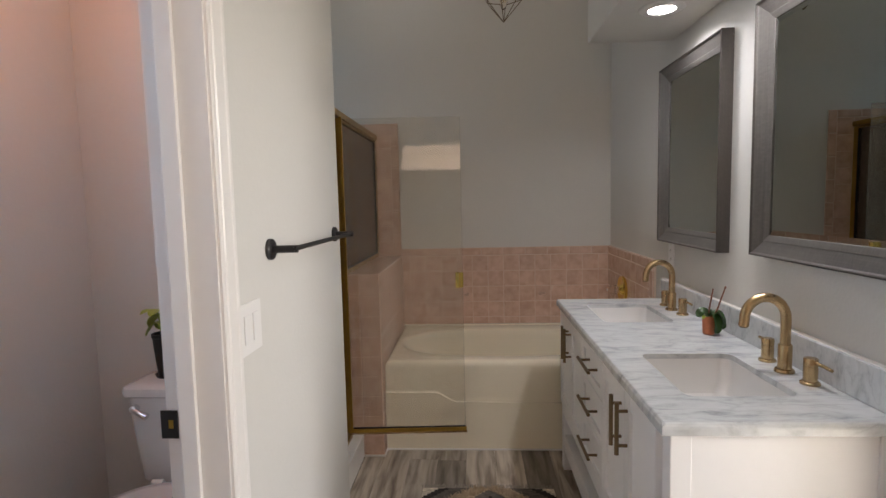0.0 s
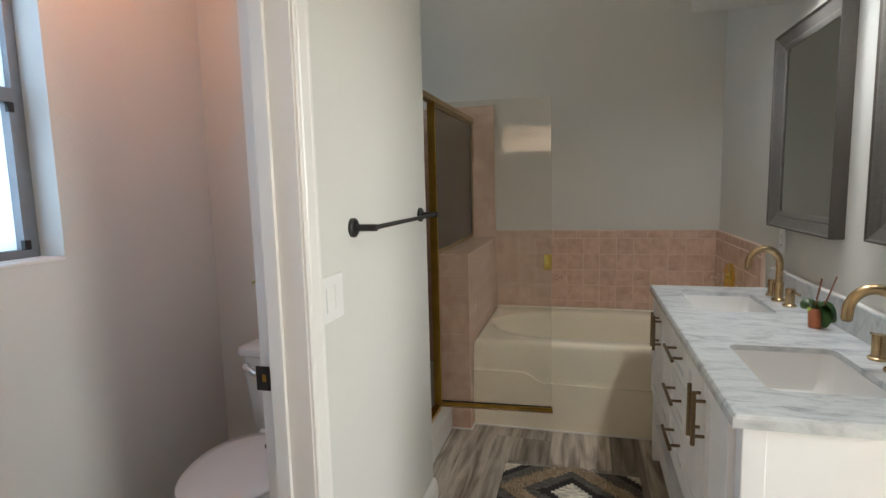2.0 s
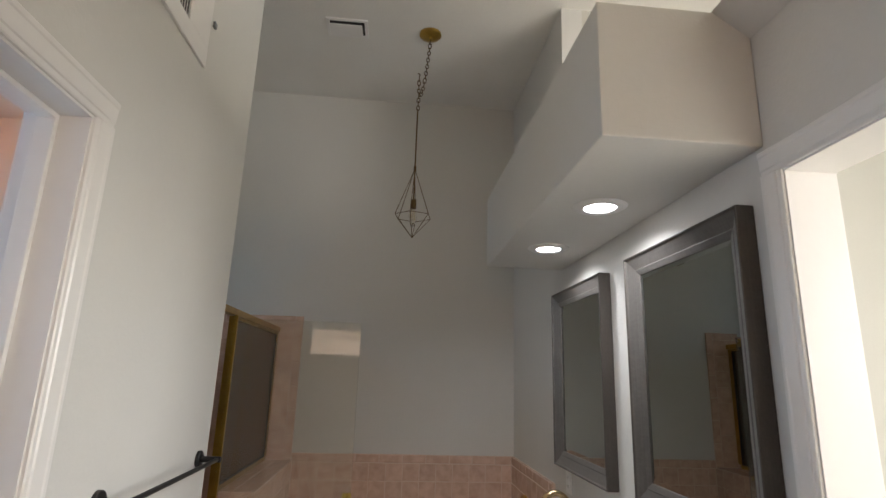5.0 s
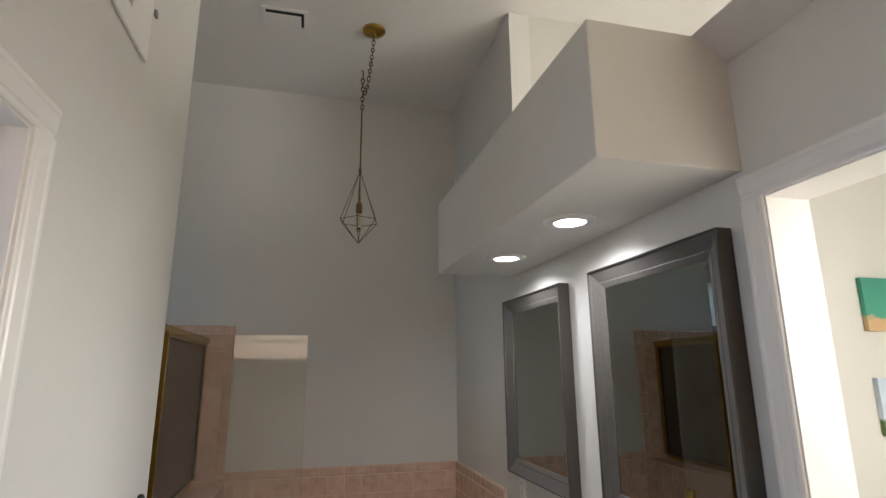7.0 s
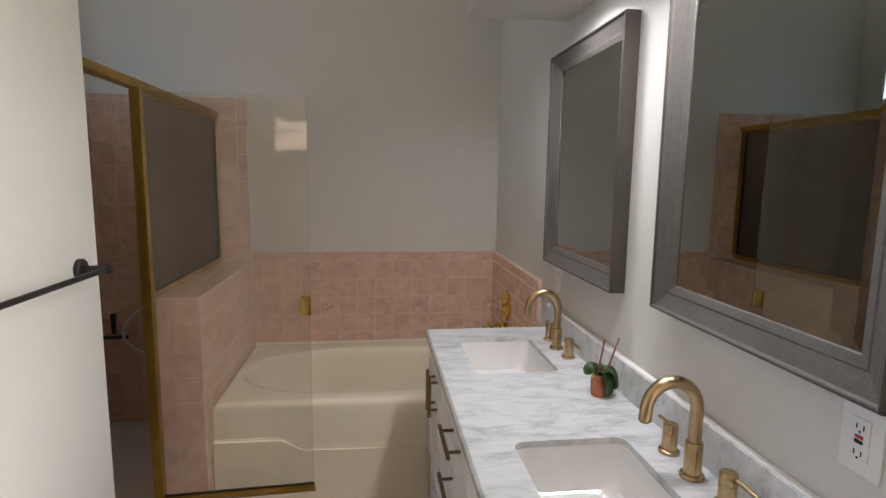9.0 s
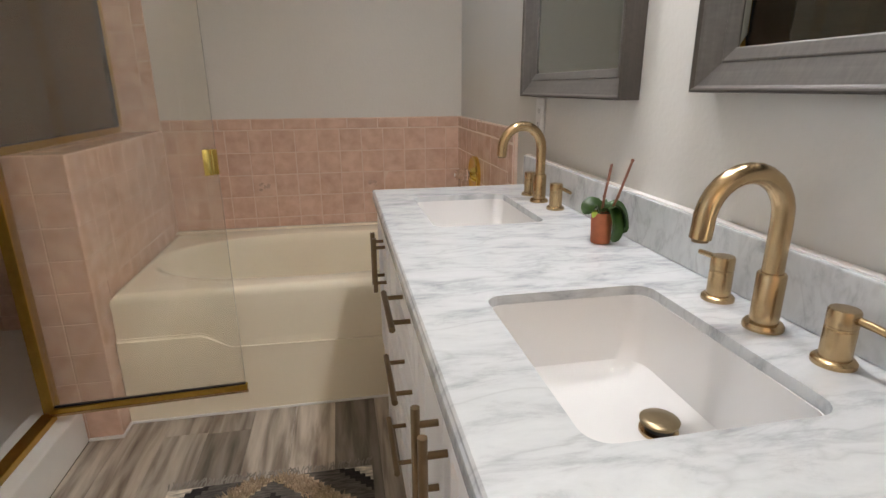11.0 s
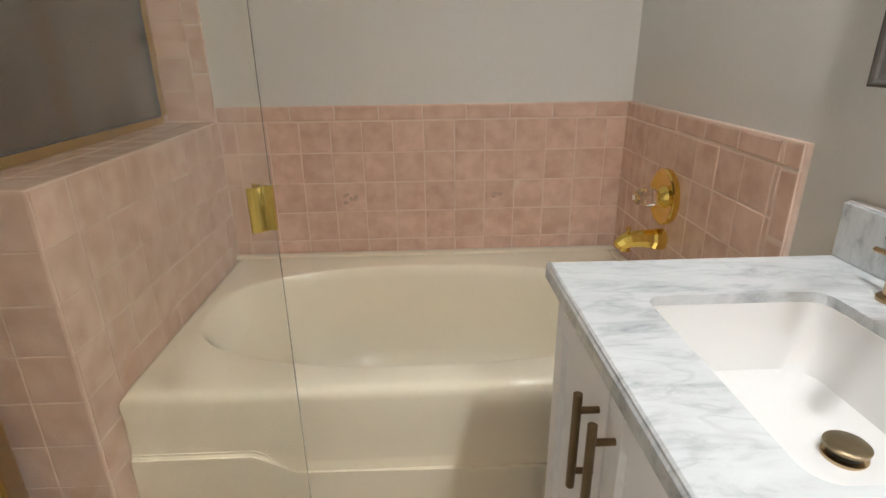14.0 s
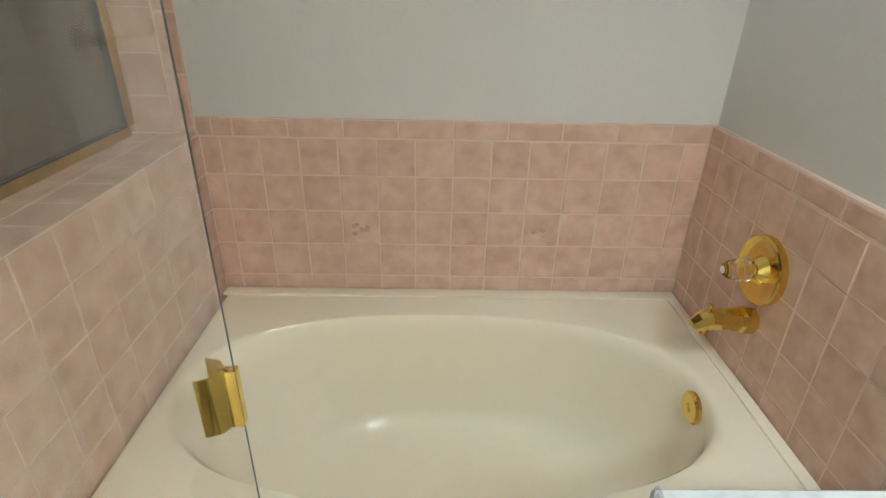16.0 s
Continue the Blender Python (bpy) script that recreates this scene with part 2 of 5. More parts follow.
GREY_FRAME = brushed_material("grey_brushed_wood", (0.056, 0.047, 0.039), 0.55, 0.0)
SILVER = brushed_material("silvered_inner_moulding", (0.104, 0.096, 0.087), 0.47, 0.0)
MIRROR = material("mirror_glass", (0.38, 0.41, 0.395), 0.004, 1.0, vary=0.005, scale=1.0)
DOOR_GLASS = hazy_glass_material("door_glass", (0.93, 0.92, 0.87))
ALUMINIUM = material("aluminium_frame", (0.26, 0.26, 0.27), 0.4, 0.8, vary=0.08, scale=20)
PLASTIC = material("white_plastic", (0.78, 0.77, 0.75), 0.3, vary=0.01, scale=10)
CHROME = material("chrome", (0.75, 0.75, 0.76), 0.08, 1.0, vary=0.02)
GREEN = material("leaf_green", (0.020, 0.055, 0.007), 0.38, vary=0.35, scale=30)
LIME = material("yellow_green_leaf", (0.28, 0.36, 0.05), 0.4, vary=0.4, scale=25)
TERRACOTTA = material("terracotta", (0.42, 0.13, 0.055), 0.6, vary=0.15, scale=30)
STEM = material("brown_stem", (0.19, 0.075, 0.045), 0.6, vary=0.25, scale=60)
SOIL = material("soil", (0.05, 0.035, 0.02), 0.95, vary=0.4, scale=80, bump=0.6, bump_scale=200)
LAMP_GLOW = glow_material("lamp_glow", (1.0, 0.98, 0.96), 1.75)
BOUNCE_FLOOR = material("pale_bounce_floor", (0.56, 0.53, 0.48), 0.95, vary=0.10, scale=18, bump=0.5, bump_scale=220)
# Near-black colour that stands in for the shade inside slots and ducts.
DARK = material("painted_hollow_shade", (0.02, 0.02, 0.02), 0.8)


# ---- mesh helpers ----
def block(bm, lo, hi, bevel=0.0):
    """An axis-aligned box from lo to hi, with rounded edges."""
    tmp = bmesh.new()
    vs = [tmp.verts.new((x, y, z)) for x in (lo[0], hi[0]) for y in (lo[1], hi[1]) for z in (lo[2], hi[2])]
    for f in ((0, 1, 3, 2), (4, 6, 7, 5), (0, 4, 5, 1), (2, 3, 7, 6), (0, 2, 6, 4), (1, 5, 7, 3)):
        tmp.faces.new([vs[i] for i in f])
    if bevel:
        bmesh.ops.bevel(tmp, geom=tmp.edges[:], offset=bevel, segments=2, affect="EDGES", profile=0.6)
    merge(bm, tmp)
    return bm


def merge(bm, tmp):
    me = bpy.data.meshes.new("tmp")
    tmp.to_mesh(me)
    tmp.free()
    bm.from_mesh(me)
    bpy.data.meshes.remove(me)


def rod(bm, a, b, r, seg=12, r2=None):
    """A round bar from a to b."""
    a, b = Vector(a), Vector(b)
    m = Matrix.Translation((a + b) / 2) @ (b - a).to_track_quat("Z", "Y").to_matrix().to_4x4()
    bmesh.ops.create_cone(bm, cap_ends=True, segments=seg, radius1=r, radius2=r if r2 is None else r2, depth=(b - a).length, matrix=m)
    return bm


def turned(bm, profile, at=(0, 0, 0), axis="Z", seg=28):
    """A lathe shape from (radius, height) pairs, round an axis through at."""
    turn = {"Z": Matrix(), "X": Matrix.Rotation(radians(90), 4, "Y"), "Y": Matrix.Rotation(radians(-90), 4, "X")}[axis]
    m = Matrix.Translation(at) @ turn
    rings = []
    for r, h in profile:
        rings.append([bm.verts.new(m @ Vector((r * math.cos(2 * math.pi * i / seg), r * math.sin(2 * math.pi * i / seg), h))) for i in range(seg)])
    for p, q in zip(rings, rings[1:]):
        for i in range(seg):
            bm.faces.new((p[i], p[(i + 1) % seg], q[(i + 1) % seg], q[i]))
    bm.faces.new(rings[0][::-1])
    bm.faces.new(rings[-1])
    return bm


def tube(bm, pts, r, seg=12):
    """A round tube along a path, capped; r may be one radius a point."""
    pts = [Vector(p) for p in pts]
    rs = r if isinstance(r, (list, tuple)) else [r] * len(pts)
    up, rings = None, []
    for i, p in enumerate(pts):
        d = (pts[min(i + 1, len(pts) - 1)] - pts[max(i - 1, 0)]).normalized()
        if up is None:
            up = d.orthogonal().normalized()
        up = (up - d * up.dot(d)).normalized()
        side = d.cross(up)
        rings.append([bm.verts.new(p + rs[i] * (math.cos(2 * math.pi * k / seg) * up + math.sin(2 * math.pi * k / seg) * side)) for k in range(seg)])
    for p, q in zip(rings, rings[1:]):
        for k in range(seg):
            bm.faces.new((p[k], p[(k + 1) % seg], q[(k + 1) % seg], q[k]))
    bm.faces.new(rings[0][::-1])
    bm.faces.new(rings[-1])
    return bm


def prism(bm, outline, axis, a, b):
    """A straight bar: the outline (pairs) drawn out along an axis from a to b."""
    def at(p, c):
        return {"x": (c, p[0], p[1]), "y": (p[0], c, p[1]), "z": (p[0], p[1], c)}[axis]
    one, two = [bm.verts.new(at(p, a)) for p in outline], [bm.verts.new(at(p, b)) for p in outline]
    bm.faces.new(one)
    bm.faces.new(two[::-1])
    for i in range(len(outline)):
        j = (i + 1) % len(outline)
        bm.faces.new((one[i], two[i], two[j], one[j]))
    return bm


def finish(name, bm, mat, smooth=False):
    bmesh.ops.recalc_face_normals(bm, faces=bm.faces[:])
    me = bpy.data.meshes.new(name)
    if smooth:
        for f in bm.faces:
            f.smooth = True
        for e in bm.edges:
            if len(e.link_faces) == 2 and e.calc_face_angle(0) > radians(38):
                e.smooth = False
    bm.to_mesh(me)
    bm.free()
    me.materials.append(mat)
    return me


def thing(name, at, label, category, group="", kind=""):
    ob = new(name)
    ob.empty_display_size = 0.05
    ob.location = at
    return tagged(ob, label, category, group, kind)


def part(name, bm, mat, parent, label="", smooth=False):
    """One mesh under a thing or a part, in the parent's own space."""
    ob = new(name, finish(name, bm, mat, smooth))
    ob.parent = parent
    return tagged(ob, label)


def solid(name, bm, mat, label="", category="", kind="", smooth=False):
    return tagged(new(name, finish(name, bm, mat, smooth)), label, category, "", kind)


def wall(name, boxes, mat, label):
    bm = bmesh.new()
    for lo, hi in boxes:
        block(bm, lo, hi)
    return solid(name, bm, mat, label, "wall", "structure")


# ---- the large structure ----
CEILING = 3.64
floor = solid("floor", block(bmesh.new(), (-1.8, -1.4, -0.12), (4.4, 4.2, -0.004)), SUBFLOOR, "grey wood-look vinyl plank floor", "floor", "structure")
# Unseen pale floor, added to bounce sunlight up through the doorway.
solid("floor_side_room", block(bmesh.new(), (1.143, -1.099, -0.0039), (4.079, 2.799, 0.006), 0.002), BOUNCE_FLOOR, "unseen pale floor of the next room, added to bounce light", "carpet", "structure")
wall_back = wall("wall_back", [((-1.55, 4.012, 0), (1.14, 4.14, CEILING))], WALL, "grey-white painted plaster wall behind the bathtub")
wall_left = wall("wall_left", [
    ((-0.58, 1.285, 0), (-0.46, 2.262, 2.456)), ((-0.58, 0.535, 2.06), (-0.46, 1.285, 2.456)), ((-0.58, 0.2, 0), (-0.46, 0.535, 2.456)),
    ((-0.58, 0.2, 2.456), (-0.46, 2.262, CEILING))], WALL, "white painted partition wall with towel bar")
wall_toilet_back = wall("wall_toilet_back", [((-1.43, 2.2, 0), (-0.58, 2.262, CEILING))], WALL, "white painted wall behind the toilet")
wall_outer = wall("wall_outer", [
    ((-1.58, -1.1, 0), (-1.43, 0.62, CEILING)), ((-1.58, 0.62, 0), (-1.43, 1.50, 1.19)), ((-1.58, 0.62, 2.28), (-1.43, 1.50, CEILING)),
    ((-1.58, 1.50, 0), (-1.43, 3.12, CEILING)), ((-1.58, 3.12, 0), (-1.43, 3.70, 1.985)), ((-1.58, 3.12, 2.335), (-1.43, 3.70, CEILING)),
    ((-1.58, 3.70, 0), (-1.43, 4.012, CEILING))], WALL, "white painted outer wall with small windows")
wall_toilet_front = wall("wall_toilet_front", [((-1.43, 0.2, 0), (-0.58, 0.3, CEILING))], WALL, "white painted toilet room wall")
wall_right = wall("wall_right", [
    ((1.02, 1.302, 0), (1.14, 2.8, 2.49)), ((1.02, 2.8, 0), (1.14, 4.012, CEILING)),
    ((1.02, 0.478, 2.058), (1.14, 1.302, 2.49)), ((1.02, -1.1, 0), (1.14, 0.478, 2.49))], WALL, "white painted wall over the vanity")
ledge = solid("wall_ledge", prism(bmesh.new(), [(1.018, 2.42), (0.92, 2.488), (1.018, 2.488)], "y", -1.1, 1.345), WALL, "white plaster ledge along the wall top", "ledge", "structure")
wall_entry = wall("wall_entry", [
    ((-1.55, -1.22, 0), (-0.41, -1.1, CEILING)), ((-0.41, -1.22, 0), (0.57, -1.1, 1.77)), ((-0.41, -1.22, 2.14), (0.57, -1.1, CEILING)), ((0.57, -1.22, 0), (4.2, -1.1, CEILING))],
    WALL, "white painted entry wall with a high window")
wall_side_room = wall("wall_side_room", [((1.14, 2.8, 0), (4.2, 2.92, CEILING))], CREAM, "cream painted wall of the next room")
wall_side_far = wall("wall_side_far", [
    ((4.08, 0.4, 0), (4.2, 2.8, CEILING)), ((4.08, -1.1, 0), (4.2, 0.4, 0.85)), ((4.08, -1.1, 2.9), (4.2, 0.4, CEILING))],
    CREAM, "cream painted far wall of the next room with a window")
solid("ceiling", block(bmesh.new(), (-1.55, -1.22, CEILING), (4.2, 4.14, CEILING + 0.1)), CEIL, "grey-white textured high ceiling", "ceiling", "structure")
solid("ceiling_toilet", block(bmesh.new(), (-1.43, 0.2, 2.456), (-0.58, 2.2, 2.52)), CEIL, "white low ceiling of the toilet room", "ceiling", "structure")

soffit = bmesh.new()
block(soffit, (0.62, 1.345, 2.126), (1.019, 2.88, 2.488), 0.004)
solid("soffit", soffit, WALL, "white plaster soffit box over the vanity", "soffit", "structure")

# ---- trim, doorways and windows ----
def casing(name, face, sign, y0, y1, top, label):
    """Moulded door casing on a wall face at x = face; sign: the way it stands proud. y0, y1: the clear opening."""
    w = 0.060
    prof = [(0, 0), (0, 0.007), (0.003, 0.009), (0.012, 0.0095), (0.015, 0.012), (0.020, 0.0125), (0.044, 0.014), (0.048, 0.016), (0.056, 0.016), (w, 0.013), (w, 0)]
    t = thing(name, (face, (y0 + y1) / 2, 0), label, "door casing", kind="structure")
    half = (y1 - y0) / 2
    for s in (-1, 1):
        part("casing_leg", prism(bmesh.new(), [(sign * (d + 0.001), s * (half + 0.004 + u)) for u, d in prof], "z", 0, top + 0.004), TRIM, t)
    part("casing_head", prism(bmesh.new(), [(sign * (d + 0.001), top + 0.005 + u) for u, d in prof], "y", -half - 0.004 - w, half + 0.004 + w), TRIM, t)
    return t


def jamb(name, x0, x1, y0, y1, top, label, stop=True):
    """The lining of a door opening, with a stop bead."""
    t = thing(name, ((x0 + x1) / 2, (y0 + y1) / 2, 0), label, "door jamb", kind="structure")
    hx, hy, xm = (x1 - x0) / 2, (y1 - y0) / 2, -0.016
    for s in (-1, 1):
        part("jamb_side", block(bmesh.new(), (-hx, min(s * hy, s * (hy + 0.014)), 0), (hx, max(s * hy, s * (hy + 0.014)), top), 0.001), TRIM, t)
        if stop:
            part("stop_bead", block(bmesh.new(), (xm - 0.018, min(s * hy, s * (hy - 0.011)), 0), (xm + 0.018, max(s * hy, s * (hy - 0.011)), top - 0.011), 0.002), TRIM, t)
    part("jamb_head", block(bmesh.new(), (-hx, -hy - 0.014, top), (hx, hy + 0.014, top + 0.014), 0.001), TRIM, t)
    if stop:
        part("stop_bead", block(bmesh.new(), (xm - 0.018, -hy, top - 0.011), (xm + 0.018, hy, top), 0.002), TRIM, t)
    return t


jamb("door_jamb_toilet", -0.582, -0.458, 0.550, 1.270, 2.045, "white painted jamb of the toilet room doorway")
casing("door_casing_toilet", -0.46, 1, 0.550, 1.270, 2.045, "white moulded casing round the toilet room doorway")
casing("door_casing_toilet_inside", -0.58, -1, 0.550, 1.270, 2.045, "white moulded casing inside the toilet room")
jamb("door_jamb_side", 1.018, 1.142, 0.492, 1.288, 2.043, "white painted jamb of the doorway to the next room", False)
casing("door_casing_side", 1.02, -1, 0.492, 1.288, 2.043, "white moulded casing round the doorway to the next room")
casing("door_casing_side_outside", 1.14, 1, 0.492, 1.288, 2.043, "white moulded casing on the next room side")

strike = thing("strike_plate", (-0.580, 1.2695, 0.94), "black metal strike plate set in the white door jamb", "strike plate")
part("plate", block(bmesh.new(), (-0.018, -0.003, -0.030), (0.018, 0.0005, 0.030), 0.001), BLACK, strike)
part("latch_hole", block(bmesh.new(), (-0.001, -0.0035, -0.008), (0.009, -0.0026, 0.010), 0.0004), AGED, strike, "worn brass latch hole")
for z in (-0.021, 0.021):
    part("screw", rod(bmesh.new(), (0.004, -0.0032, z), (0.004, -0.0024, z), 0.003, 10), BLACK, strike)


def baseboard(name, lo, hi, axis):
    bm = bmesh.new()
    block(bm, lo, hi, 0.004)
    return solid(name, bm, TRIM, "white painted baseboard", "baseboard", "structure")


bb = bmesh.new()
prism(bb, [(-0.459, 0), (-0.443, 0), (-0.443, 0.105), (-0.447, 0.112), (-0.447, 0.122), (-0.452, 0.13), (-0.459, 0.138)], "y", 1.337, 2.27)
solid("baseboard_left", bb, TRIM, "white moulded baseboard along the partition wall", "baseboard", "structure")
baseboard("baseboard_end", (-0.56, 2.263, 0), (-0.459, 2.276, 0.13), "x")
baseboard("baseboard_toilet", (-1.429, 0.3, 0), (-1.416, 2.199, 0.1), "y")
baseboard("baseboard_toilet_back", (-1.416, 2.187, 0), (-0.581, 2.199, 0.1), "x")


def window(name, x0, x1, y0, y1, z0, z1, label, pane_mat, split=True):
    """A metal window in an outer wall whose planes are x0 (outside) to x1 (inside)."""
    t = thing(name, (x0 + 0.03, (y0 + y1) / 2, z0), label, "window", kind="structure")
    hy, h, f = (y1 - y0) / 2, z1 - z0, 0.032
    ring = bmesh.new()
    for lo, hi in (((0, -hy, 0), (0.045, -hy + f, h)), ((0, hy - f, 0), (0.045, hy, h)), ((0, -hy + f, 0), (0.045, hy - f, f)), ((0, -hy + f, h - f), (0.045, hy - f, h))):
        block(ring, lo, hi, 0.002)
    part("window_frame", ring, ALUMINIUM, t)
    mid = h * 0.46
    if split:
        part("meeting_rail", block(bmesh.new(), (-0.004, -hy + f, mid - 0.02), (0.05, hy - f, mid + 0.025), 0.002), ALUMINIUM, t)
        sash = bmesh.new()
        for s in (-1, 1):
            block(sash, (0.02, min(s * (hy - f), s * (hy - f - 0.022)), f), (0.055, max(s * (hy - f), s * (hy - f - 0.022)), mid - 0.02), 0.001)
        part("sash", sash, ALUMINIUM, t)
        part("latch", block(bmesh.new(), (0.05, hy - f - 0.03, mid - 0.05), (0.065, hy - f - 0.012, mid - 0.02), 0.002), BLACK, t)
        part("lower_latch", block(bmesh.new(), (0.05, hy - f - 0.03, f), (0.068, hy - f - 0.01, f + 0.03), 0.002), BLACK, t)
        spans = ((f, mid - 0.02), (mid + 0.025, h - f))
    else:
        spans = ((f, h - f),)
    for a, b in spans:
        p = part("pane", block(bmesh.new(), (0.018, -hy + f, a), (0.022, hy - f, b)), pane_mat, t, "bright frosted pane")
        p.visible_shadow = False
    return t


FROST = bpy.data.materials.new("frosted_pane")
FROST.use_nodes = True
fn, fl = FROST.node_tree.nodes, FROST.node_tree.links
ft, fg, fm = fn.new("ShaderNodeBsdfTranslucent"), fn.new("ShaderNodeBsdfGlossy"), fn.new("ShaderNodeMixShader")
ft.inputs["Color"].default_value, fg.inputs["Roughness"].default_value = (0.9, 0.93, 0.93, 1), 0.2
fm.inputs[0].default_value = 0.06
fl.new(ft.outputs[0], fm.inputs[1])
fl.new(fg.outputs[0], fm.inputs[2])
fl.new(fm.outputs[0], fn["Material Output"].inputs[0])

window("window_toilet", -1.605, -1.43, 0.62, 1.50, 1.19, 2.28, "grey metal sash window with frosted bright panes", FROST)
window("window_shower", -1.60, -1.43, 3.12, 3.70, 1.985, 2.335, "small high window with frosted bright pane", FROST, False)
jb = bmesh.new()
block(jb, (-1.53, 0.621, 1.186), (-1.426, 1.499, 1.196), 0.002)
solid("window_sill_toilet", jb, TRIM, "white painted window sill", "window sill", "structure")
hw = thing("window_entry", (0.080, -1.17, 1.77), "high entry window with a white cross rail", "window", kind="structure")
part("window_frame", block(block(block(block(bmesh.new(), (-0.49, -0.03, 0), (0.49, 0.03, 0.03)), (-0.49, -0.03, 0.34), (0.49, 0.03, 0.37)), (-0.49, -0.03, 0.03), (-0.46, 0.03, 0.34)), (0.46, -0.03, 0.03), (0.49, 0.03, 0.34)), TRIM, hw)
part("cross_rail", block(bmesh.new(), (-0.37, -0.02, 0.23), (0.46, 0.02, 0.252), 0.003), TRIM, hw)
hp = part("pane", block(bmesh.new(), (-0.46, -0.002, 0.03), (0.46, 0.002, 0.34)), FROST, hw)
hp.visible_shadow = False


# ---- recessed lights ----
for ly in (1.85, 2.437):
    t = thing("recessed_light", (0.813, ly, 2.126), "round white recessed downlight glowing in the soffit", "downlight", "downlights over the vanity")
    part("trim_ring", turned(bmesh.new(), [(0.051, -0.002), (0.054, -0.0075), (0.080, -0.006), (0.088, -0.001), (0.088, 0.0), (0.051, 0.0)], seg=40), PLASTIC, t, smooth=True)
    part("diffuser", turned(bmesh.new(), [(0.0505, -0.0045), (0.0505, -0.001)], seg=40), LAMP_GLOW, t, "bright glowing lens")
cl = thing("toilet_ceiling_light", (-1.0, 1.55, 2.456), "small round warm ceiling light in the toilet room", "ceiling light")
part("base", turned(bmesh.new(), [(0.13, 0), (0.13, -0.02), (0.11, -0.03), (0.11, -0.005)], seg=32), PLASTIC, cl, smooth=True)
part("diffuser", turned(bmesh.new(), [(0.105, -0.031), (0.09, -0.055), (0.05, -0.07), (0.004, -0.075)], seg=32), glow_material("warm_glow", (1.0, 0.62, 0.36), 0.38), cl, smooth=True)


# ---- bathtub ----
def superellipse(a, b, p, ang):
    c, s = math.cos(ang), math.sin(ang)
    return a * math.copysign(abs(c) ** (2 / p), c), b * math.copysign(abs(s) ** (2 / p), s)


def bathtub():
    t = thing("bathtub", (0.274, 3.548, 0), "bone-coloured acrylic alcove bathtub with an oval basin", "bathtub")
    hx, hy, rim = 0.724, 0.438, 0.507
    ox, oy = -0.034, -0.018
    angs = sorted([2 * math.pi * i / 88 for i in range(88)])
    def box_at(ang, gx, gy, r):
        """A point of a rounded rectangle, along the ray from the basin's middle."""
        c, s = math.cos(ang), math.sin(ang)
        k = 1e9
        if abs(c) > 1e-6:
            k = min(k, ((gx if c > 0 else -gx) - ox) / c)
        if abs(s) > 1e-6:
            k = min(k, ((gy if s > 0 else -gy) - oy) / s)
        return ox + k * c, oy + k * s
    for sx in (-1, 1):
        for sy in (-1, 1):
            angs.append(math.atan2(sy * hy - oy, sx * hx - ox) % (2 * math.pi))
    angs = sorted(angs)
    bm, rings = bmesh.new(), []
    def ring(fn):
        rings.append([bm.verts.new(fn(a)) for a in angs])
    for inset, z in ((0.005, 0.30), (0.003, 0.42), (0.001, 0.475), (0.003, 0.490), (0.009, 0.501), (0.018, 0.506), (0.032, rim)):
        ring(lambda a: (*box_at(a, hx - inset, hy - inset, 0.02), z))
    for f, z in ((1.045, rim), (1.02, rim - 0.002), (1.0, rim - 0.012), (0.985, rim - 0.045), (0.968, 0.40), (0.93, 0.27), (0.87, 0.185), (0.76, 0.142), (0.60, 0.128), (0.3, 0.122)):
        grow = 2.35 + (1 - f) * 0.6
        def fn(a):
            x, y = superellipse((0.652 if math.cos(a) > 0 else 0.632) * f, 0.322 * f, grow, a)
            if x < 0:
                x *= 1 - 0.26 * min(1.0, max(0.0, rim - 0.02 - z) / 0.30)
            return ox + x, oy + y, z
        ring(fn)
    for p, q in zip(rings, rings[1:]):
        for i in range(len(angs)):
            j = (i + 1) % len(angs)
            bm.faces.new((p[i], p[j], q[j], q[i]))
    bm.faces.new(rings[-1])
    part("shell", bm, TUB, t, smooth=True)
    apron = bmesh.new()
    block(apron, (-hx, -hy + 0.0055, 0), (hx, -hy + 0.05, 0.42), 0.002)
    part("apron", apron, TUB, t, smooth=True)
    lower = bmesh.new()
    x0, x1 = -hx + 0.001, hx - 0.001
    prism(lower, [(x0, 0.0), (x1, 0.0), (x1, 0.268), (-0.336, 0.268), (-0.356, 0.277), (-0.416, 0.332), (-0.436, 0.340), (x0, 0.340)], "y", -hy - 0.009, -hy + 0.02)
    bmesh.ops.bevel(lower, geom=[e for e in lower.edges if all(v.co.y < -hy for v in e.verts) and all(v.co.z > 0.2 for v in e.verts)], offset=0.010, segments=3, affect="EDGES")
    part("apron_step", lower, TUB, t, "raised lower apron panel with a dipped edge", smooth=True)
    for lo, hi in (((hx - 0.030, -hy + 0.03, rim - 0.004), (hx + 0.0, hy - 0.0302, rim + 0.007)), ((-hx, hy - 0.030, rim - 0.004), (hx, hy + 0.012, rim + 0.007))):
        part("wall_lip", block(bmesh.new(), lo, hi, 0.004), TUB, t, smooth=True)
    part("caulk", block(bmesh.new(), (-hx, -hy - 0.016, 0.0), (hx, -hy - 0.006, 0.008), 0.001), TRIM, t, "white caulk line at the floor")
    part("overflow_plate", turned(bmesh.new(), [(0.042, 0), (0.042, -0.008), (0.037, -0.014), (0.012, -0.015), (0.010, -0.011), (0.001, -0.011)], (0.604, -0.024, 0.458), "X", 32), BRASS, t, "round brass overflow plate", smooth=True)
    part("drain", turned(bmesh.new(), [(0.03, 0), (0.03, 0.004), (0.02, 0.007), (0.001, 0.008)], (0.36, -0.085, 0.126), "Z", 24), BRASS, t, smooth=True)
    return t


bathtub()

